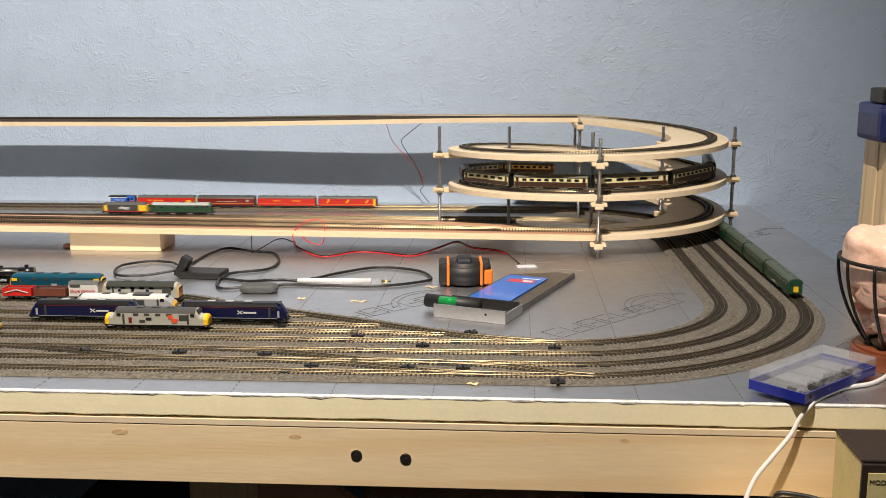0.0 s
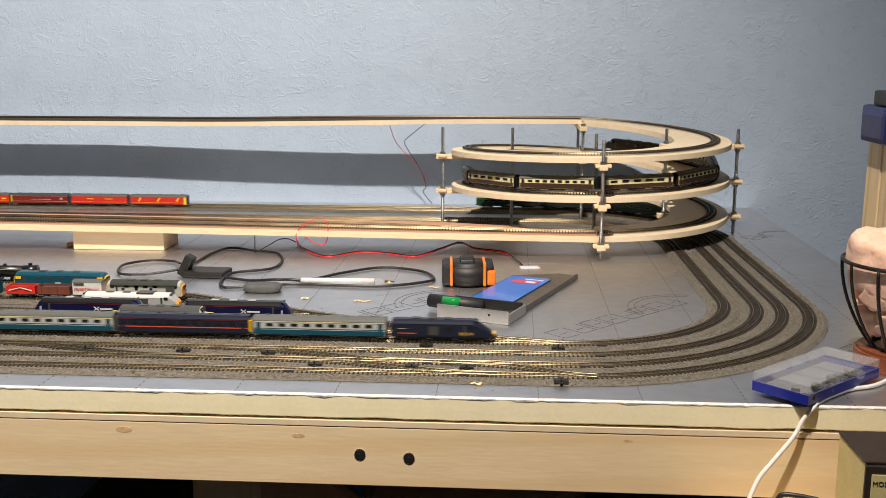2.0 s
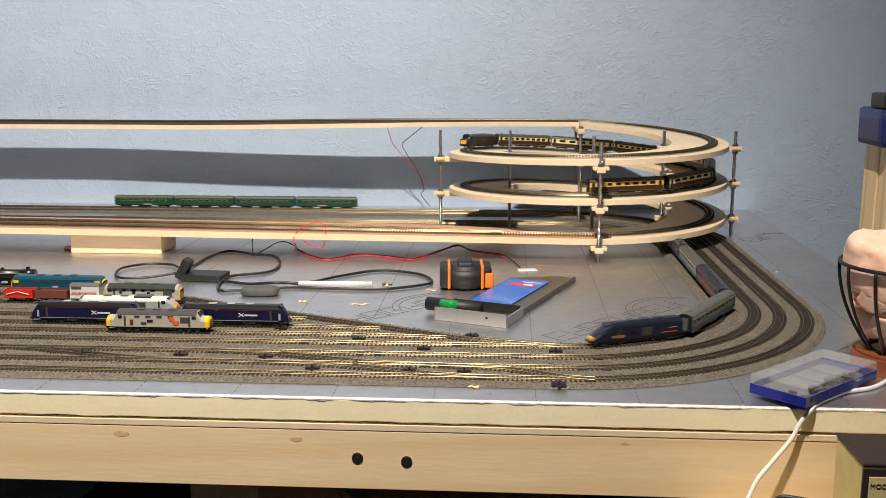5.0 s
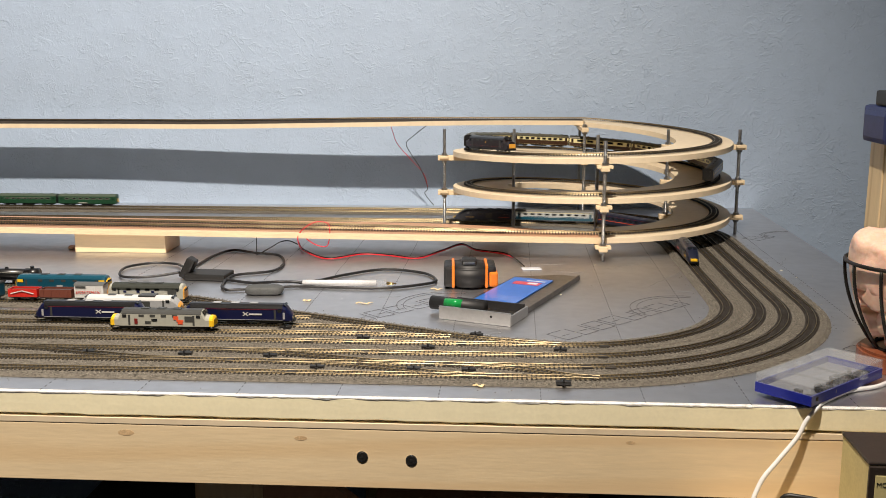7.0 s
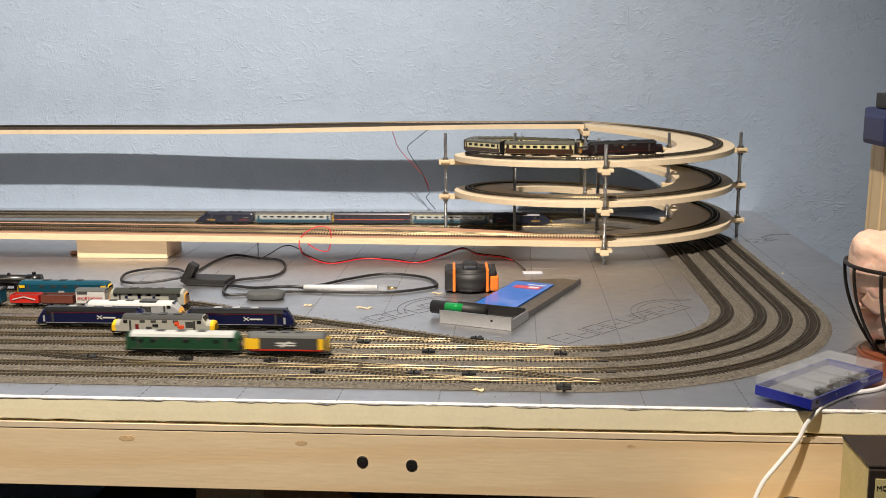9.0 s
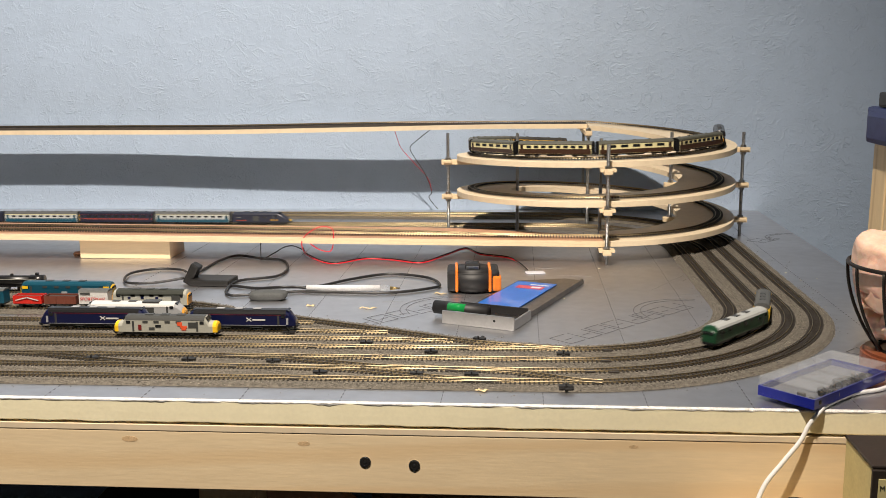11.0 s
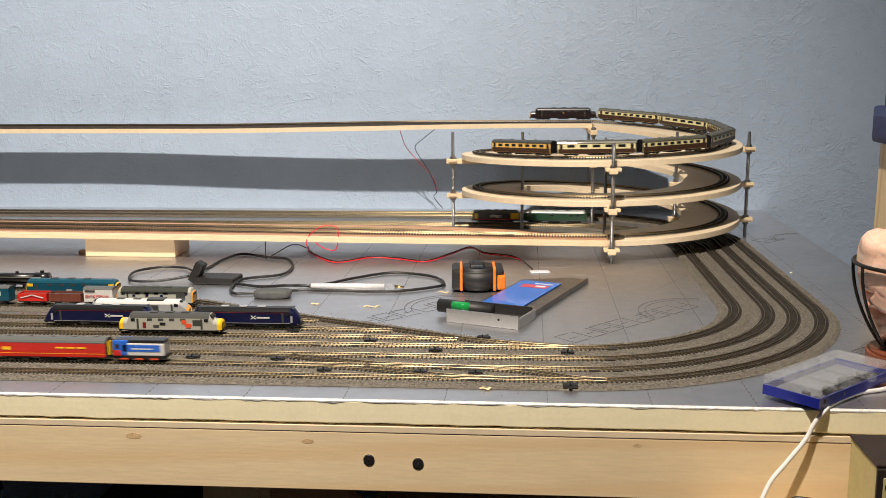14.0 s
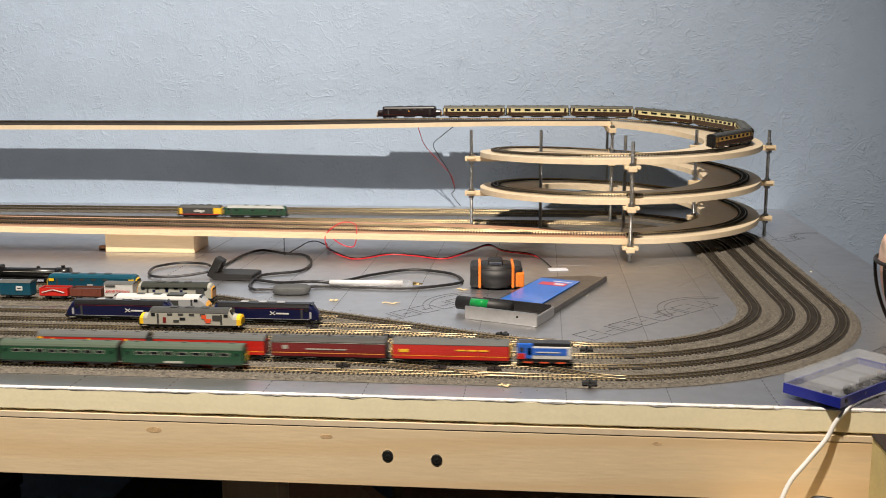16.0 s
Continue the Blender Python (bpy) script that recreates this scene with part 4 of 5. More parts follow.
van = wagon("white box van with red lettering on a siding", .040, P_WHITE, -.587, .335, "van")
lettering(van, "SPORTSMAN", .0060, P_RED, pose(-.0185, -.0094, .0112, 90, 0, 0), .25)
panel(van, "dark_panel", -.018, -.004, .0190, .0218, P_DGREY, .0008, hw=.0085)
wagon("brown open goods wagon with weathered sides", .044, P_BROWN, -.633, .335, "open")
red_wagon = wagon("red open goods wagon with a white chevron", .040, P_RED, -.678, .335, "open")
for sx in (-1, 1):
    for sd in (-1, 1):
        bm = box(B(), -.0085, .0085, -.0003, .0003, -.0006, .0006)
        bmesh.ops.transform(bm, matrix=pose(sx * .0078, sd * .0094, .0125, 0, sx * 14, 0), verts=bm.verts)
        part("chevron", bm, P_WHITE, red_wagon, "white chevron bar")
teal_van = wagon("teal box van with a white label and grey roof", .044, P_TEAL, -.732, .335, "van")
panel(teal_van, "white_label", .002, .011, .0125, .0185, P_WHITE, .0008, hw=.0085)
panel(teal_van, "lettering_bar", .0035, .0095, .0148, .0160, P_BLACK, .0010, hw=.0085)
# tender engine in black behind
steam = thing("steam_locomotive", "black steam locomotive with a long round boiler", "locomotive", at=I)
part("boiler", cyl(B(), (-.04, 0, .0150), (.062, 0, .0150), .0075, n=20), P_BLACK, steam, smooth=True)
part("smokebox", cyl(B(), (.048, 0, .0152), (.068, 0, .0152), .0083, n=20), P_BLACK, steam, smooth=True)
part("chimney", cyl(B(), (.058, 0, .022), (.058, 0, .0265), .0025, .003), P_BLACK, steam)
part("dome", cyl(B(), (.02, 0, .021), (.02, 0, .0250), .0032, .002), P_BLACK, steam)
part("cab", box(B(), -.058, -.036, -.0088, .0088, .006, .0258, .0012), P_BLACK, steam)
part("running_board", box(B(), -.058, .072, -.0088, .0088, .0070, .0082), P_BLACK, steam)
part("handrail", cyl(B(), (-.03, -.0083, .0178), (.06, -.0083, .0178), .0003, n=6), P_GREY, steam)
for x in (-.030, -.010, .010, .034, .056):
    part("wheelset", cyl(B(), (x, -.0055, .0048), (x, .0055, .0048), .0048, n=16), P_BLACK, steam)
park(steam, -.770, .428)
# ---- markings printed on the foil ----
INK = mat("grey_print_ink", (.10, .10, .11), .5, vary=.2, scale=200)
marks = thing("foil_marking", "printed dashed grid and outlined lettering shapes on foil", "print", at=(0, 0, 0))
for gx in range(-6, 5):
    bm = B()
    y = .002
    while y < 1.2:
        if not (gx == 4 and y > 1.25):
            box(bm, gx * .1 - .00045, gx * .1 + .00045, y, y + .0042, .0002, .0005)
        y += .0105
    part("dashed_line", bm, INK, marks)


def outline_shapes(cx, cy, deg, n, w, h, r):
    """A row of outlined letter-sized shapes beside two arcs."""
    m = pose(cx, cy, .0003, 0, 0, deg)
    for i in range(n):
        bm = B()
        x0 = (i - n / 2) * w * 1.25
        t = .0006
        k = i % 3
        box(bm, x0, x0 + w, 0, t, 0, .0003), box(bm, x0, x0 + t, t, h, 0, .0003)
        if k != 1:
            box(bm, x0 + t, x0 + w, h - t, h, 0, .0003)
        if k != 0:
            box(bm, x0 + w - t, x0 + w, t, h - t, 0, .0003)
        box(bm, x0 + w * .3, x0 + w * .8, h * .45, h * .45 + t, 0, .0003)
        bmesh.ops.transform(bm, matrix=m, verts=bm.verts)
        part("outline_shape", bm, INK, marks)
    for rr in (r, r * .88):
        bm = B()
        pts = [Vector((rr * math.cos(a) + w * n * .3 + .036, rr * math.sin(a) + h * .8 - .040, 0)) for a in [math.radians(30 + 130 * j / 20) for j in range(21)]]
        sweep(bm, pts, [(-.0003, 0), (.0003, 0), (.0003, .0003), (-.0003, .0003)])
        bmesh.ops.transform(bm, matrix=m, verts=bm.verts)
        part("outline_arc", bm, INK, marks)


outline_shapes(.126, .312, 47, 8, .026, .034, .075)
outline_shapes(-.175, .33, 47, 6, .026, .034, .075)
outline_shapes(.40, .215, 47, 4, .020, .028, .05)
outline_shapes(.44, .92, 47, 2, .026, .034, .05)

# ---- loose things on the foil ----
RUBBER = mat("dark_rubber", (.013, .013, .014), .55, vary=.2, scale=120)
ORANGE_P = mat("orange_plastic", (.85, .22, .02), .4, vary=.06, scale=60)
RED_W = mat("red_wire", (.65, .015, .03), .35, vary=.05)
CABLE = mat("black_cable", (.012, .012, .013), .45, vary=.2)
WHITE_P = mat("white_plastic", (.75, .75, .74), .35, vary=.03, scale=30)
ALU = mat("brushed_aluminium", (.72, .72, .71), .35, 1.0, vary=.06, scale=30, stretch=(1, 20, 1))
DARK_STEEL = mat("dull_steel_blade", (.34, .32, .30), .35, 1.0, vary=.15, scale=20)
BLUE_CARD = mat("blue_card", (.02, .16, .62), .3, vary=.08, scale=14, coat=.4)
RED_CARD = mat("red_card_print", (.55, .06, .10), .3, vary=.05, scale=40)
PALE_CARD = mat("pale_card_print", (.70, .72, .78), .3, vary=.05, scale=40)
GREEN_V = mat("green_vial", (.012, .26, .06), .12, vary=.1, scale=60)
PAPER = mat("yellow_paper", (.74, .58, .32), .7, vary=.1, scale=60)
STONE_E = mat("grey_eraser", (.075, .08, .08), .7, vary=.15, scale=70, bump=.0003)
CLEAR = mat("clear_plastic", (.70, .73, .76), .10, vary=.02)
CLEAR.node_tree.nodes["Principled BSDF"].inputs["Alpha"].default_value = .10
PEN_W = mat("translucent_white_plastic", (.72, .73, .75), .12, vary=.1, scale=60)
BRASS = mat("brass_tip", (.75, .55, .25), .3, 1.0)

tape = thing("tape_measure", "black and orange tape measure standing on the foil", "tape measure", at=pose(-.091, .500, .0005, 0, 0, 4))
bm = B()
bmesh.ops.create_cone(bm, cap_ends=True, segments=36, radius1=.034, radius2=.034, depth=.031, matrix=Matrix.Translation((0, 0, .0175)))
bmesh.ops.bevel(bm, geom=[e for e in bm.edges if abs(e.verts[0].co.z - e.verts[1].co.z) < 1e-6], offset=.005, segments=3, affect="EDGES")
part("body", bm, RUBBER, tape, smooth=True)
for s in (-1, 1):
    part("side_grip", box(B(), *sorted((s * .020, s * .0375)), -.026, .026, .002, .0335, .005), RUBBER, tape)
    part("orange_band", box(B(), *sorted((s * .0215, s * .0262)), -.0285, .0285, .0015, .0352, .003), ORANGE_P, tape, "orange plastic band")
part("orange_lug", box(B(), .0275, .0400, -.031, -.010, .004, .0250, .003), ORANGE_P, tape, "orange plastic lug")
part("top_button", box(B(), -.012, .010, -.016, .008, .033, .0415, .004), RUBBER, tape)
part("belt_clip", box(B(), -.010, .008, -.0215, -.0195, .0335, .0385, .0008), STEEL, tape, "bright steel clip")

sq_m = pose(-.032, .277, .0006, 0, 0, -21.3)
square = thing("set_square", "steel set square with a blue card on its blade", "set square", at=sq_m)
bm = B()
vs = [(0, 0), (0, .287), (-.030, .292), (-.090, .250), (-.094, .018)]
lo, hi = [bm.verts.new((x, y, 0)) for x, y in vs], [bm.verts.new((x, y, .0042)) for x, y in vs]
bm.faces.new(lo[::-1]), bm.faces.new(hi)
for k in range(5):
    bm.faces.new((lo[k], lo[(k + 1) % 5], hi[(k + 1) % 5], hi[k]))
part("blade", bm, DARK_STEEL, square, "dull steel blade")
part("edge_wall", box(B(), -.0025, .0005, .002, .284, .0043, .0078, .0005), DARK_STEEL, square, "raised steel edge")
part("card", box(B(), -.086, -.026, .070, .240, .0044, .0062, .0004), BLUE_CARD, square, "glossy blue printed card")
part("card_print", box(B(), -.074, -.034, .196, .214, .0063, .0066), RED_CARD, square, "red print block")
part("card_print", box(B(), -.060, -.032, .221, .2245, .0063, .0066), PALE_CARD, square, "pale lettering bar")
part("card_print", box(B(), -.052, -.038, .201, .209, .0067, .0070), PALE_CARD, square, "pale lettering bar")
stock = part("stock", box(B(), -.094, .004, -.006, -.003, 0, .0165, .0006), ALU, square, "brushed aluminium stock")
part("stock_side", box(B(), .0012, .004, -.0029, .055, .0, .0125, .0006), ALU, square, "brushed aluminium side plate")
part("back_lip", box(B(), -.094, .0008, .050, .0525, .0044, .0155, .0006), RUBBER, square)
part("level_housing", cyl(B(), (-.118, .024, .0125), (-.042, .022, .0125), .0088, n=18), RUBBER, square, "black level housing", True)
part("level_vial", cyl(B(), (-.096, .0190, .0150), (-.072, .0184, .0150), .0062, n=18), GREEN_V, square, "bright green spirit level vial", True)
part("rivet", cyl(B(), (-.022, -.0064, .010), (-.022, -.0058, .010), .0016), RUBBER, square)

def pebble(a, b, c):
    """A worn, rounded block: a squared ellipsoid resting on its flat side."""
    bm = B()
    bmesh.ops.create_uvsphere(bm, u_segments=28, v_segments=14, radius=1)
    for v in bm.verts:
        n = v.co.normalized()
        q = [math.copysign(abs(k) ** .55, k) for k in n]
        w = 1 + .05 * noise.noise(n * 2)
        v.co = Vector((a * q[0] * w, b * q[1] * w, max(-c * .9, c * q[2]) + c * .9))
    return bm


thing("eraser", "worn grey eraser lying on the foil", "eraser", pebble(.0265, .0145, .0065), STONE_E, at=pose(-.377, .428, .0005, 0, 0, 3), smooth=True)
iron = thing("craft_pen", "white and clear pen shaped tool with a brass tip", "tool", at=(0, 0, 0))
part("barrel", cyl(B(), (-.332, .4745, .0062), (-.225, .4775, .0062), .0046, n=18), PEN_W, iron, "white translucent plastic barrel", True)
part("collar", cyl(B(), (-.225, .4775, .0062), (-.210, .4779, .0062), .0054, .0042, n=18), CLEAR, iron, "clear plastic collar", True)
part("tip", cyl(B(), (-.210, .4779, .0062), (-.196, .4783, .0062), .0030, .0008, n=12), BRASS, iron, "brass tip", True)

plug = thing("plug_adaptor", "black plug adaptor with an upright handle", "adaptor", at=pose(-.488, .525, .0005, 0, 0, -4))
part("case", box(B(), -.030, .034, -.022, .022, 0, .0095, .003), BLACKP, plug)
bm = box(B(), -.007, .007, -.010, .010, 0, .033, .003)
bmesh.ops.transform(bm, matrix=pose(-.036, -.004, .001, 0, 28, 0), verts=bm.verts)
part("handle", bm, BLACKP, plug)


def cord(name, label, pts, r, m, cat="cable"):
    thing(name, label, cat, tube(B(), smooth_line(pts, 8), r), m, smooth=True)


cord("mains_cable", "black flex in loops on the foil", [(-.531, .560, .008), (-.531, .612, .003), (-.526, .688, .003), (-.508, .735, .003), (-.462, .712, .003), (-.419, .694, .003), (-.395, .625, .003), (-.401, .568, .003), (-.451, .532, .003), (-.449, .466, .003),
     (-.435, .438, .003), (-.419, .439, .003), (-.374, .452, .003), (-.341, .465, .003), (-.294, .4625, .003), (-.212, .462, .003), (-.152, .495, .003), (-.142, .523, .003), (-.167, .57, .003), (-.228, .591, .003), (-.281, .55, .003), (-.313, .509, .003), (-.337, .486, .0045)], .0021, CABLE)
cord("mains_cable", "black flex running to the pen tool", [(-.331, .4745, .006), (-.347, .474, .0075), (-.37, .468, .0085), (-.407, .484, .0030), (-.435, .494, .003), (-.463, .508, .003)], .0022, CABLE)
cord("mains_cable", "black flex loop behind the adaptor", [(-.545, .575, .008), (-.568, .61, .004), (-.606, .613, .004), (-.635, .58, .004), (-.627, .53, .004), (-.607, .507, .004), (-.57, .513, .004), (-.532, .528, .008)], .0020, CABLE)
PAIR = [(-.407, .80, .003), (-.387, .742, .003), (-.332, .671, .003), (-.281, .708, .004), (-.236, .705, .003), (-.184, .684, .003), (-.148, .746, .004), (-.118, .80, .005), (-.09, .749, .005), (-.045, .727, .004), (-.026, .689, .003), (-.01, .626, .002)]
cord("feed_wire", "red feed wire lying on the foil", [(x, y - .002, z) for x, y, z in PAIR[:10]] + [(-.028, .700, .003)], .0010, RED_W, "wire")
cord("feed_wire", "black feed wire beside the red one", [(x, y + .002, z + .0012) for x, y, z in PAIR], .0010, CABLE, "wire")
cord("feed_wire", "thin red wire looped over the deck edge", [(-.392, .760, .003), (-.383, .69, .022), (-.386, .698, .036), (-.374, .700, .050), (-.355, .702, .059), (-.336, .702, .056), (-.333, .700, .040), (-.338, .698, .019), (-.356, .697, .021), (-.372, .697, .031)], .0009, RED_W, "wire")
cord("feed_wire", "thin black wire down from the deck", [(-.458, .703, .034), (-.458, .702, .018), (-.458, .700, .0015)], .0008, CABLE, "wire")
cord("feed_wire", "thin black wire under the deck", [(-.456, .699, .003), (-.447, .69, .008), (-.440, .73, .010), (-.433, .77, .012), (-.42, .78, .012), (-.407, .79, .004)], .0009, CABLE, "wire")
cord("feed_wire", "thin red wire hanging from the high deck", [(-.289, 1.198, .186), (-.286, 1.21, .17), (-.277, 1.21, .147), (-.253, 1.22, .117), (-.223, 1.23, .081), (-.215, 1.24, .05)], .0007, RED_W, "wire")
cord("feed_wire", "thin black wire hanging from the high deck", [(-.212, 1.198, .188), (-.24, 1.21, .166), (-.258, 1.21, .148), (-.247, 1.215, .123), (-.229, 1.225, .093), (-.215, 1.24, .05), (-.221, 1.24, .036), (-.201, 1.235, .011)], .0008, CABLE, "wire")
thing("solder_blob", "pale ragged tape scrap at the wire end", "scrap", box(B(), -.014, .016, -.008, .008, .0004, .0022, .0008), PALE_CARD, at=pose(0.0, .618, 0, 0, 0, 10))
for x, y, a, L in ((-.308, .389, 20, .010), (-.228, .378, 5, .022), (-.137, .468, -10, .016), (-.061, .040, 0, .011)):
    bm = B()
    sweep(bm, [Vector((L * (i / 6 - .5), .004 * math.sin(i * 1.3), .0008 + .001 * (i % 2))) for i in range(7)], [(-.0017, 0), (.0017, 0), (.0017, .0004), (-.0017, .0004)])
    thing("paper_scrap", "small curled scrap of yellow masking tape", "scrap", bm, PAPER, at=pose(x, y, 0.0, 0, 0, a), group="paper scraps")
thing("wood_chip", "splintered brown chip beside the prop block", "chip", box(B(), -.020, .012, -.008, .008, .0004, .006, .002), MDF, at=pose(-.783, .748, 0, 0, 0, 15))

# ---- blue tray with a clear lid ----
BLUE_T = mat("blue_tray_plastic", (.010, .018, .23), .3, vary=.06, scale=30)
SHEEN_I = mat("grey_sheen_insert", (.15, .16, .18), .4, vary=.15, scale=60)
tray = thing("storage_case", "blue plastic case with a clear divided lid", "storage case", at=pose(.2785, .0545, .0050, 0, 0, 44))
hx_, hy_ = .0675, .030
part("base", box(B(), -hx_, hx_, -hy_, hy_, 0, .0025), BLUE_T, tray)
for nm, b in (("wall", (-hx_, hx_, -hy_, -hy_ + .0018)), ("wall", (-hx_, hx_, hy_ - .0018, hy_)), ("wall", (-hx_, -hx_ + .0018, -hy_ + .0019, hy_ - .0019)), ("wall", (hx_ - .0018, hx_, -hy_ + .0019, hy_ - .0019))):
    part(nm, box(B(), *b, .0026, .0098), BLUE_T, tray)
for i in range(1, 4):
    x = -hx_ + 2 * hx_ * i / 4
    part("divider", box(B(), x - .0006, x + .0006, -hy_ + .002, hy_ - .002, .0026, .0180), CLEAR, tray, "clear plastic divider")
# added sheet: its grey stands in for reflections inside the clear case
part("insert", box(B(), -hx_ + .002, hx_ - .002, -hy_ + .002, hy_ - .002, .0026, .0034), SHEEN_I, tray, "added grey insert standing in for reflected light")
lid = part("lid", box(B(), -hx_, hx_, -hy_, hy_, .0183, .0192), CLEAR, tray, "clear plastic lid")
for b in ((-hx_, hx_, -hy_, -hy_ + .001), (-hx_, hx_, hy_ - .001, hy_), (-hx_, -hx_ + .001, -hy_ + .0011, hy_ - .0011), (hx_ - .001, hx_, -hy_ + .0011, hy_ - .0011)):
    part("lid_wall", box(B(), *b, .0099, .0182), CLEAR, lid)
part("latch", box(B(), .020, .030, -hy_ - .0045, -hy_, .008, .0155, .0015), CLEAR, tray, "clear plastic latch")
rng = random.Random(3)
for i in range(26):
    x, y = rng.uniform(-.06, .06), rng.uniform(-.026, -.008)
    bm = box(B(), -rng.uniform(.003, .007), rng.uniform(.003, .007), -.002, .002, 0, rng.uniform(.003, .007), .0006)
    bmesh.ops.transform(bm, matrix=pose(x, y, .0035, 0, 0, rng.uniform(0, 180)), verts=bm.verts)
    part("small_part", bm, DARK_STEEL if i % 3 else BLACKP, tray)

# ---- salt lamp in a wire basket ----
SALT = mat("pink_salt_rock", (.80, .48, .35), .45, vary=.18, scale=30, bump=.0015, bump_scale=60, colour2=(.88, .66, .54))
SALT.node_tree.nodes["Principled BSDF"].inputs["Subsurface Weight"].default_value = .3
SALT.node_tree.nodes["Principled BSDF"].inputs["Subsurface Radius"].default_value = (.02, .008, .004)
IRON = mat("black_iron_wire", (.018, .014, .012), .45, .3, vary=.2, scale=80)
REDWOOD = mat("red_brown_wood", (.22, .065, .028), .35, vary=.15, scale=30, stretch=(1, 8, 8))
SX, SY = .396, .140
saltlamp = thing("salt_lamp", "pink salt rocks in a black wire basket on a wooden base", "salt lamp", at=(SX, SY, 0))
bm = cyl(B(), (0, 0, .0005), (0, 0, .020), .052, n=40)
bmesh.ops.bevel(bm, geom=[e for e in bm.edges if e.verts[0].co.z > .015 and e.verts[1].co.z > .015], offset=.003, segments=2, affect="EDGES")
part("base", bm, REDWOOD, saltlamp, "red brown turned wooden base")


def basket_r(z):
    t = (z - .020) / .094
    return .034 + .036 * math.sin(min(1, t) * math.pi / 2) ** .8


for zr, rad in ((.1135, .0022), (.021, .0020)):
    r = basket_r(zr)
    pts = [(r * math.cos(a), r * math.sin(a), zr) for a in [2 * math.pi * k / 40 for k in range(41)]]
    part("hoop", tube(B(), pts, rad), IRON, saltlamp, "black iron hoop", True)
for k in range(12):
    a = 2 * math.pi * (k + .4) / 12
    pts = [(basket_r(z) * math.cos(a), basket_r(z) * math.sin(a), z) for z in [.021 + .0925 * j / 10 for j in range(11)]]
    part("basket_wire", tube(B(), pts, .0018), IRON, saltlamp, "black iron wire", True)
rng = random.Random(11)
for cx, cy, cz, r in ((-.010, .0, .108, .072), (-.032, -.022, .084, .031), (.004, -.036, .080, .032), (.034, -.016, .078, .032), (-.038, .014, .078, .030), (-.020, -.025, .054, .027), (.016, -.025, .050, .028), (-.030, .010, .050, .030), (.0, .01, .060, .040), (-.004, -.010, .036, .030), (.030, .022, .072, .036)):
    bm = B()
    bmesh.ops.create_icosphere(bm, subdivisions=4, radius=r)
    sd = rng.uniform(0, 90)
    for v in bm.verts:
        n_ = v.co.normalized()
        v.co *= .86 + .36 * noise.noise(n_ * 1.5 + Vector((sd, 0, 0))) + .07 * noise.noise(n_ * 4.5 + Vector((0, sd, 0))) + .02 * noise.noise(n_ * 13 + Vector((0, 0, sd)))
        v.co.z *= .74
        v.co += Vector((cx, cy, cz))
        rad = math.hypot(v.co.x, v.co.y)
        lim = basket_r(max(.022, v.co.z)) - .0045 if v.co.z < .114 else .067
        if rad > lim:
            v.co.x *= lim / rad
            v.co.y *= lim / rad
    part("salt_rock", bm, SALT, saltlamp, "rough pink salt rock", True)
cord("lamp_flex", "white flex of the salt lamp over the board edge", [(.372, .100, .004), (.356, .078, .0027), (.335, .058, .0027), (.308, .045, .0027), (.285, .025, .0027), (.266, .004, .0027), (.2585, -.0055, .0005), (.249, -.0070, -.012), (.241, -.0100, -.027), (.223, -.016, -.048), (.207, -.022, -.067), (.195, -.028, -.096), (.185, -.014, -.15), (.188, -.02, -.3), (.2, -.03, -.79)], .0022, WHITE_P)

# ---- controller in front of the beam ----
CASE_B = mat("brown_black_case", (.030, .022, .018), .5, vary=.15, scale=60)
CASE_Y = mat("pale_yellow_case", (.62, .54, .26), .45, vary=.08, scale=40)
ctl = thing("train_controller", "brown and pale yellow train controller on a shelf", "controller", at=(0, 0, 0))
part("case", box(B(), .2735, .44, -.108, -.038, -.115, -.0125, .0012), CASE_Y, ctl)
part("top_cover", box(B(), .2725, .441, -.109, -.037, -.0124, -.0095, .0012), CASE_B, ctl, "brown top cover")
part("front_frame", box(B(), .2725, .441, -.1115, -.1081, -.116, -.0128, .0008), CASE_B, ctl, "brown front frame")
part("front_plate", box(B(), .2775, .437, -.1125, -.1116, -.110, -.0200, .0004), CASE_Y, ctl, "pale yellow front plate")
lettering(ctl, "MODEL", .0060, BLACKP, pose(.2785, -.1128, -.0300, 90, 0, 0))
shelf = thing("wooden_shelf", "rough wooden shelf below the controller", "shelf", at=(0, 0, 0))
part("board", box(B(), .16, .49, -.125, -.004, -.130, -.1155, .001), PINE, shelf)
part("post", box(B(), .44, .48, -.06, -.02, -.7985, -.1302), PINE_UP, shelf)
part("post", box(B(), .17, .20, -.06, -.02, -.7985, -.1302), PINE_UP, shelf)
cord("controller_lead", "black lead out of the controller", [(.2733, -.06, -.085), (.262, -.05, -.075), (.240, -.035, -.0755), (.226, -.03, -.079), (.222, -.028, -.10), (.222, -.028, -.114)], .0025, CABLE)

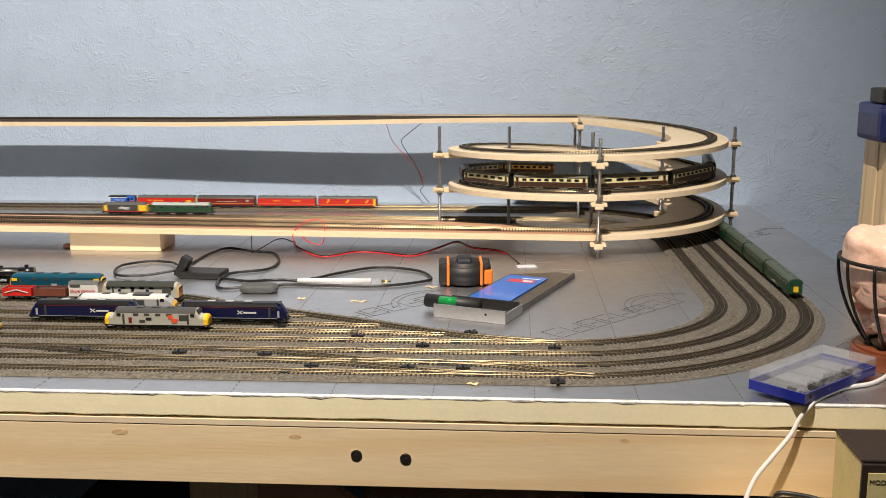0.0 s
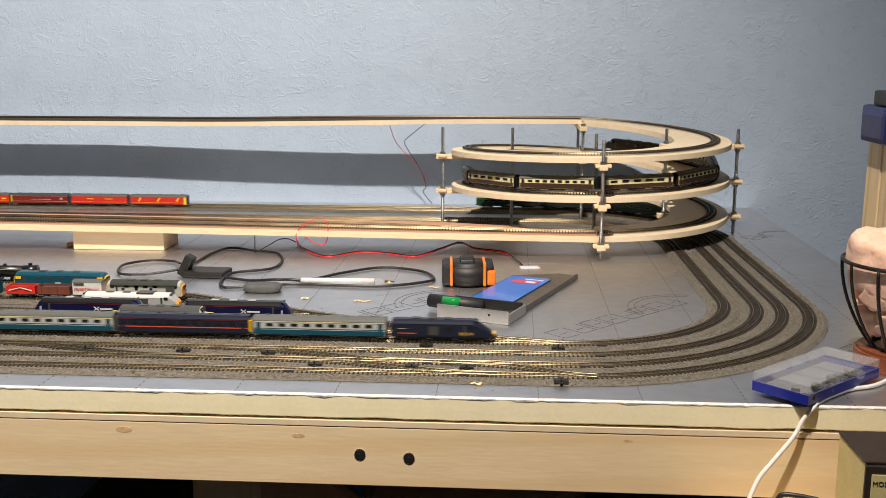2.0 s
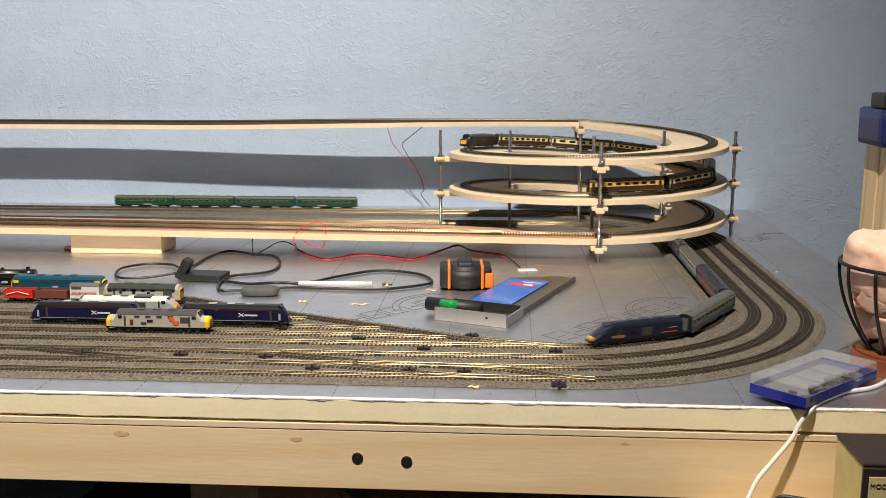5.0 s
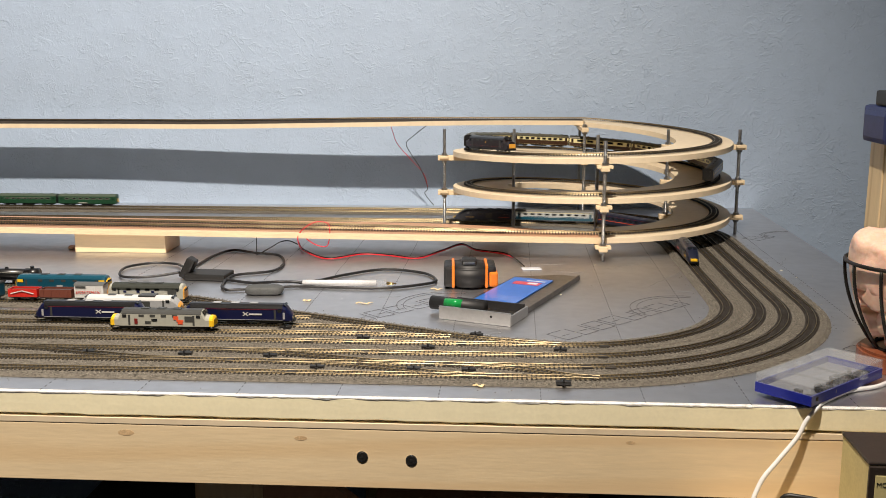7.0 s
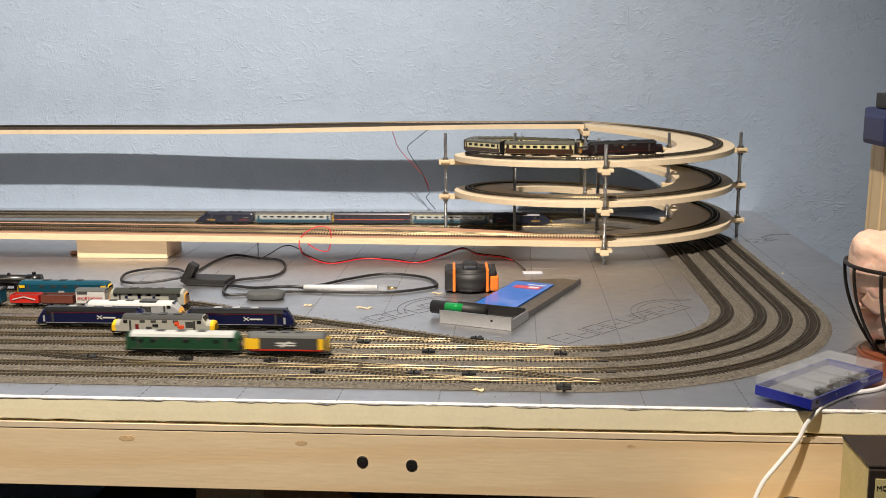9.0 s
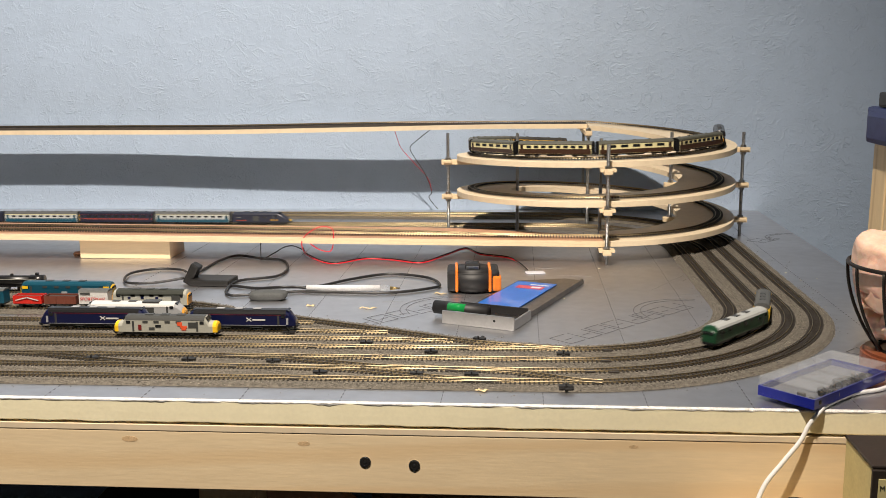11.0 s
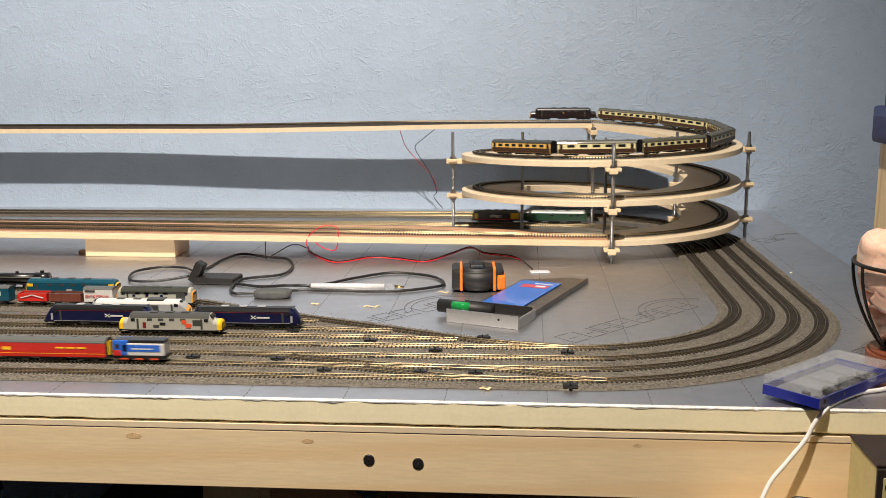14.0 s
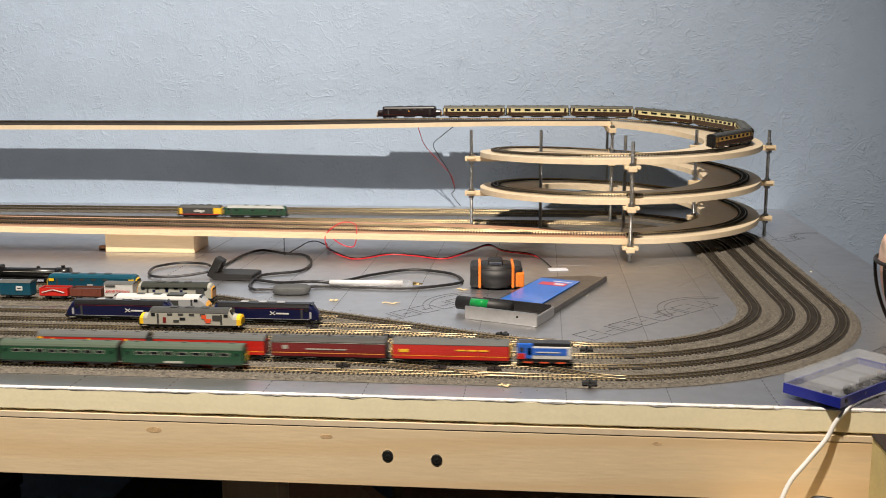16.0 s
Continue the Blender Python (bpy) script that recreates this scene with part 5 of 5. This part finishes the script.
# ---- screws, knots and braces of the frame ----
for x, z in ((-.175, -.0605), (-.1262, -.0630)):
    sc = thing("bolt_head", "black countersunk bolt head in the pine beam", "bolt", at=(x, -.0015, z), group="bolt heads")
    part("washer", cyl(B(), (0, .0005, 0), (0, -.0008, 0), .0056, n=24), STEEL, sc)
    part("head", cyl(B(), (0, -.0003, 0), (0, -.0012, 0), .0050, .0046, n=24), BLACKP, sc)
    part("socket", cyl(B(), (0, -.0011, 0), (0, -.0014, 0), .0016, n=6), STEEL, sc)
for x, z, r in ((-.413, -.0415, .0055), (-.236, -.043, .0042), (.087, -.0395, .003), (-.62, -.06, .005), (.30, -.07, .004)):
    kn = cyl(B(), (0, -.00165, 0), (0, -.0008, 0), r, n=16)
    bmesh.ops.transform(kn, matrix=Matrix.Translation((x, 0, z)) @ Matrix.Diagonal((1.5, 1, .55, 1)), verts=kn.verts)
    part("knot", kn, KNOT, frame_front, "brown knot in the pine")
leg_x = (-1.8, -.33, .44)
for x in leg_x:
    for y in (.04, 1.22):
        thing("frame_leg", "square pine leg under the layout", "leg", box(B(), x - .03, x + .03, y, y + .05, -.8, -.094, .002), PINE_UP, group="frame legs")
thing("cross_brace", "diagonal dark timber brace under the board", "brace", (lambda b: (bmesh.ops.transform(b, matrix=pose(-.30, .30, -.25, 0, 38, 0), verts=b.verts), b)[1])(box(B(), -.30, .30, -.01, .01, -.045, .045)), MDF)
for x, y, w_, m_ in ((-1.2, .5, .5, BLACKP), (-.55, .65, .36, CARPET), (-.05, .55, .40, MDF), (.25, .8, .3, CARPET)):
    bx = thing("storage_box", "dark storage box under the layout", "box", at=(x, y, -.8), group="boxes under the layout")
    part("body", box(B(), -w_ / 2, w_ / 2, -.18, .18, .001, .38, .006), m_, bx)
    part("lid", box(B(), -w_ / 2 - .004, w_ / 2 + .004, -.184, .184, .381, .41, .006), m_, bx)

# ---- timber and tools against the side wall ----
post = thing("timber_offcut", "weathered pine offcut leaning in the corner by the wall", "timber", at=pose(.470, .462, .001, -1.2, 1.0, 0))
part("plank", box(B(), -.009, .009, -.018, .034, 0, .212, .002), PINE_UP, post)
part("plank", box(B(), -.008, .010, -.060, -.020, 0, .80, .002), PINE_UP, post)
NAVYP = mat("navy_plastic", (.012, .020, .10), .4, vary=.12, scale=50)
clampo = thing("quick_clamp", "navy blue plastic clamp head on the timber", "clamp", at=pose(.467, .466, .2132, 0, 0, 0))
part("jaw", box(B(), -.018, .020, -.06, .030, .0, .045, .008), NAVYP, clampo)
part("pad", box(B(), -.016, .018, -.055, .034, .030, .050, .006), NAVYP, clampo)
part("grip", box(B(), -.014, .016, -.055, -.004, .0505, .070, .003), BLACKP, clampo)

# ---- small marks of use ----
rng = random.Random(21)
SCUFF = mat("pale_scuff", (.55, .55, .56), .55, .8, vary=.2, scale=200)
scuff = thing("foil_scuff", "pale scratches and glue smears on the foil", "scratch", at=(0, 0, 0))
for x, y, a, L in ((.20, .56, 60, .12), (.16, .66, 35, .10), (.06, .60, 170, .05), (.02, .655, 10, .06), (.30, .60, 80, .05), (.40, .52, 100, .06), (.43, .36, 120, .04), (-.20, .42, 12, .03), (.10, .50, 150, .03), (.22, .48, 15, .05), (.41, .70, 70, .07), (-.05, .24, 40, .02)):
    pts = [Vector((x + math.cos(math.radians(a)) * L * (i / 8 - .5) + rng.uniform(-.0015, .0015), y + math.sin(math.radians(a)) * L * (i / 8 - .5) + rng.uniform(-.0015, .0015), .0003)) for i in range(9)]
    w_ = rng.uniform(.0003, .0007)
    part("scratch", sweep(B(), smooth_line(pts, 3), [(-w_, 0), (w_, 0), (w_, .0002), (-w_, .0002)]), SCUFF, scuff)
GLUE = mat("glue_fleck", (.85, .80, .62), .5, vary=.1)
for i in range(14):
    x, y = rng.uniform(-.1, .45), rng.uniform(.22, .75)
    r = rng.uniform(.0008, .0022)
    bm = B()
    bmesh.ops.create_icosphere(bm, subdivisions=1, radius=r)
    for v in bm.verts:
        v.co = Vector((v.co.x * rng.uniform(.7, 1.5) + x, v.co.y * rng.uniform(.7, 1.5) + y, max(.0002, v.co.z * .5 + .0004)))
    part("fleck", bm, GLUE, scuff)
# rail joiners and black insulated joints along the front tracks
joint = thing("rail_joiner", "dark plastic rail joints along the turnouts", "rail joint", at=(0, 0, 0))
for k, xs in ((1, (-.26, -.215, -.085, .075)), (2, (-.345, -.19, -.17, -.02, .07)), (3, (-.33, -.245, -.115, -.095, .05, .075)), (4, (-.37, -.255, -.075, -.055, .055))):
    y = TRACKS[k][2]
    for x in [plan(x, 0)[0] for x in xs]:
        part("joint", box(B(), x - .0045, x + .0045, y - .0058, y + .0058, .0040, .0053, .0003), SLEEPER, joint)


def motions():
    for line, heads, ob, back, half in TRAINS:
        ts, ss = [h[0] for h in heads], [h[1] for h in heads]
        rows = []
        lift = Vector((0, 0, .0055 if line is HELIX else TOP))
        for i in range(81):
            t = 16.0 * i / 80
            s = float(np.interp(t, ts, ss)) - back
            a, b = line.at(s + half), line.at(s - half)
            d = a - b
            x = d.normalized()
            y = Vector((0, 0, 1)).cross(x).normalized()
            z = x.cross(y)
            m = Matrix((x, y, z)).transposed().to_4x4()
            m.translation = (a + b) / 2 + lift
            rows.append((t, m))
        walk(ob, rows)


motions()
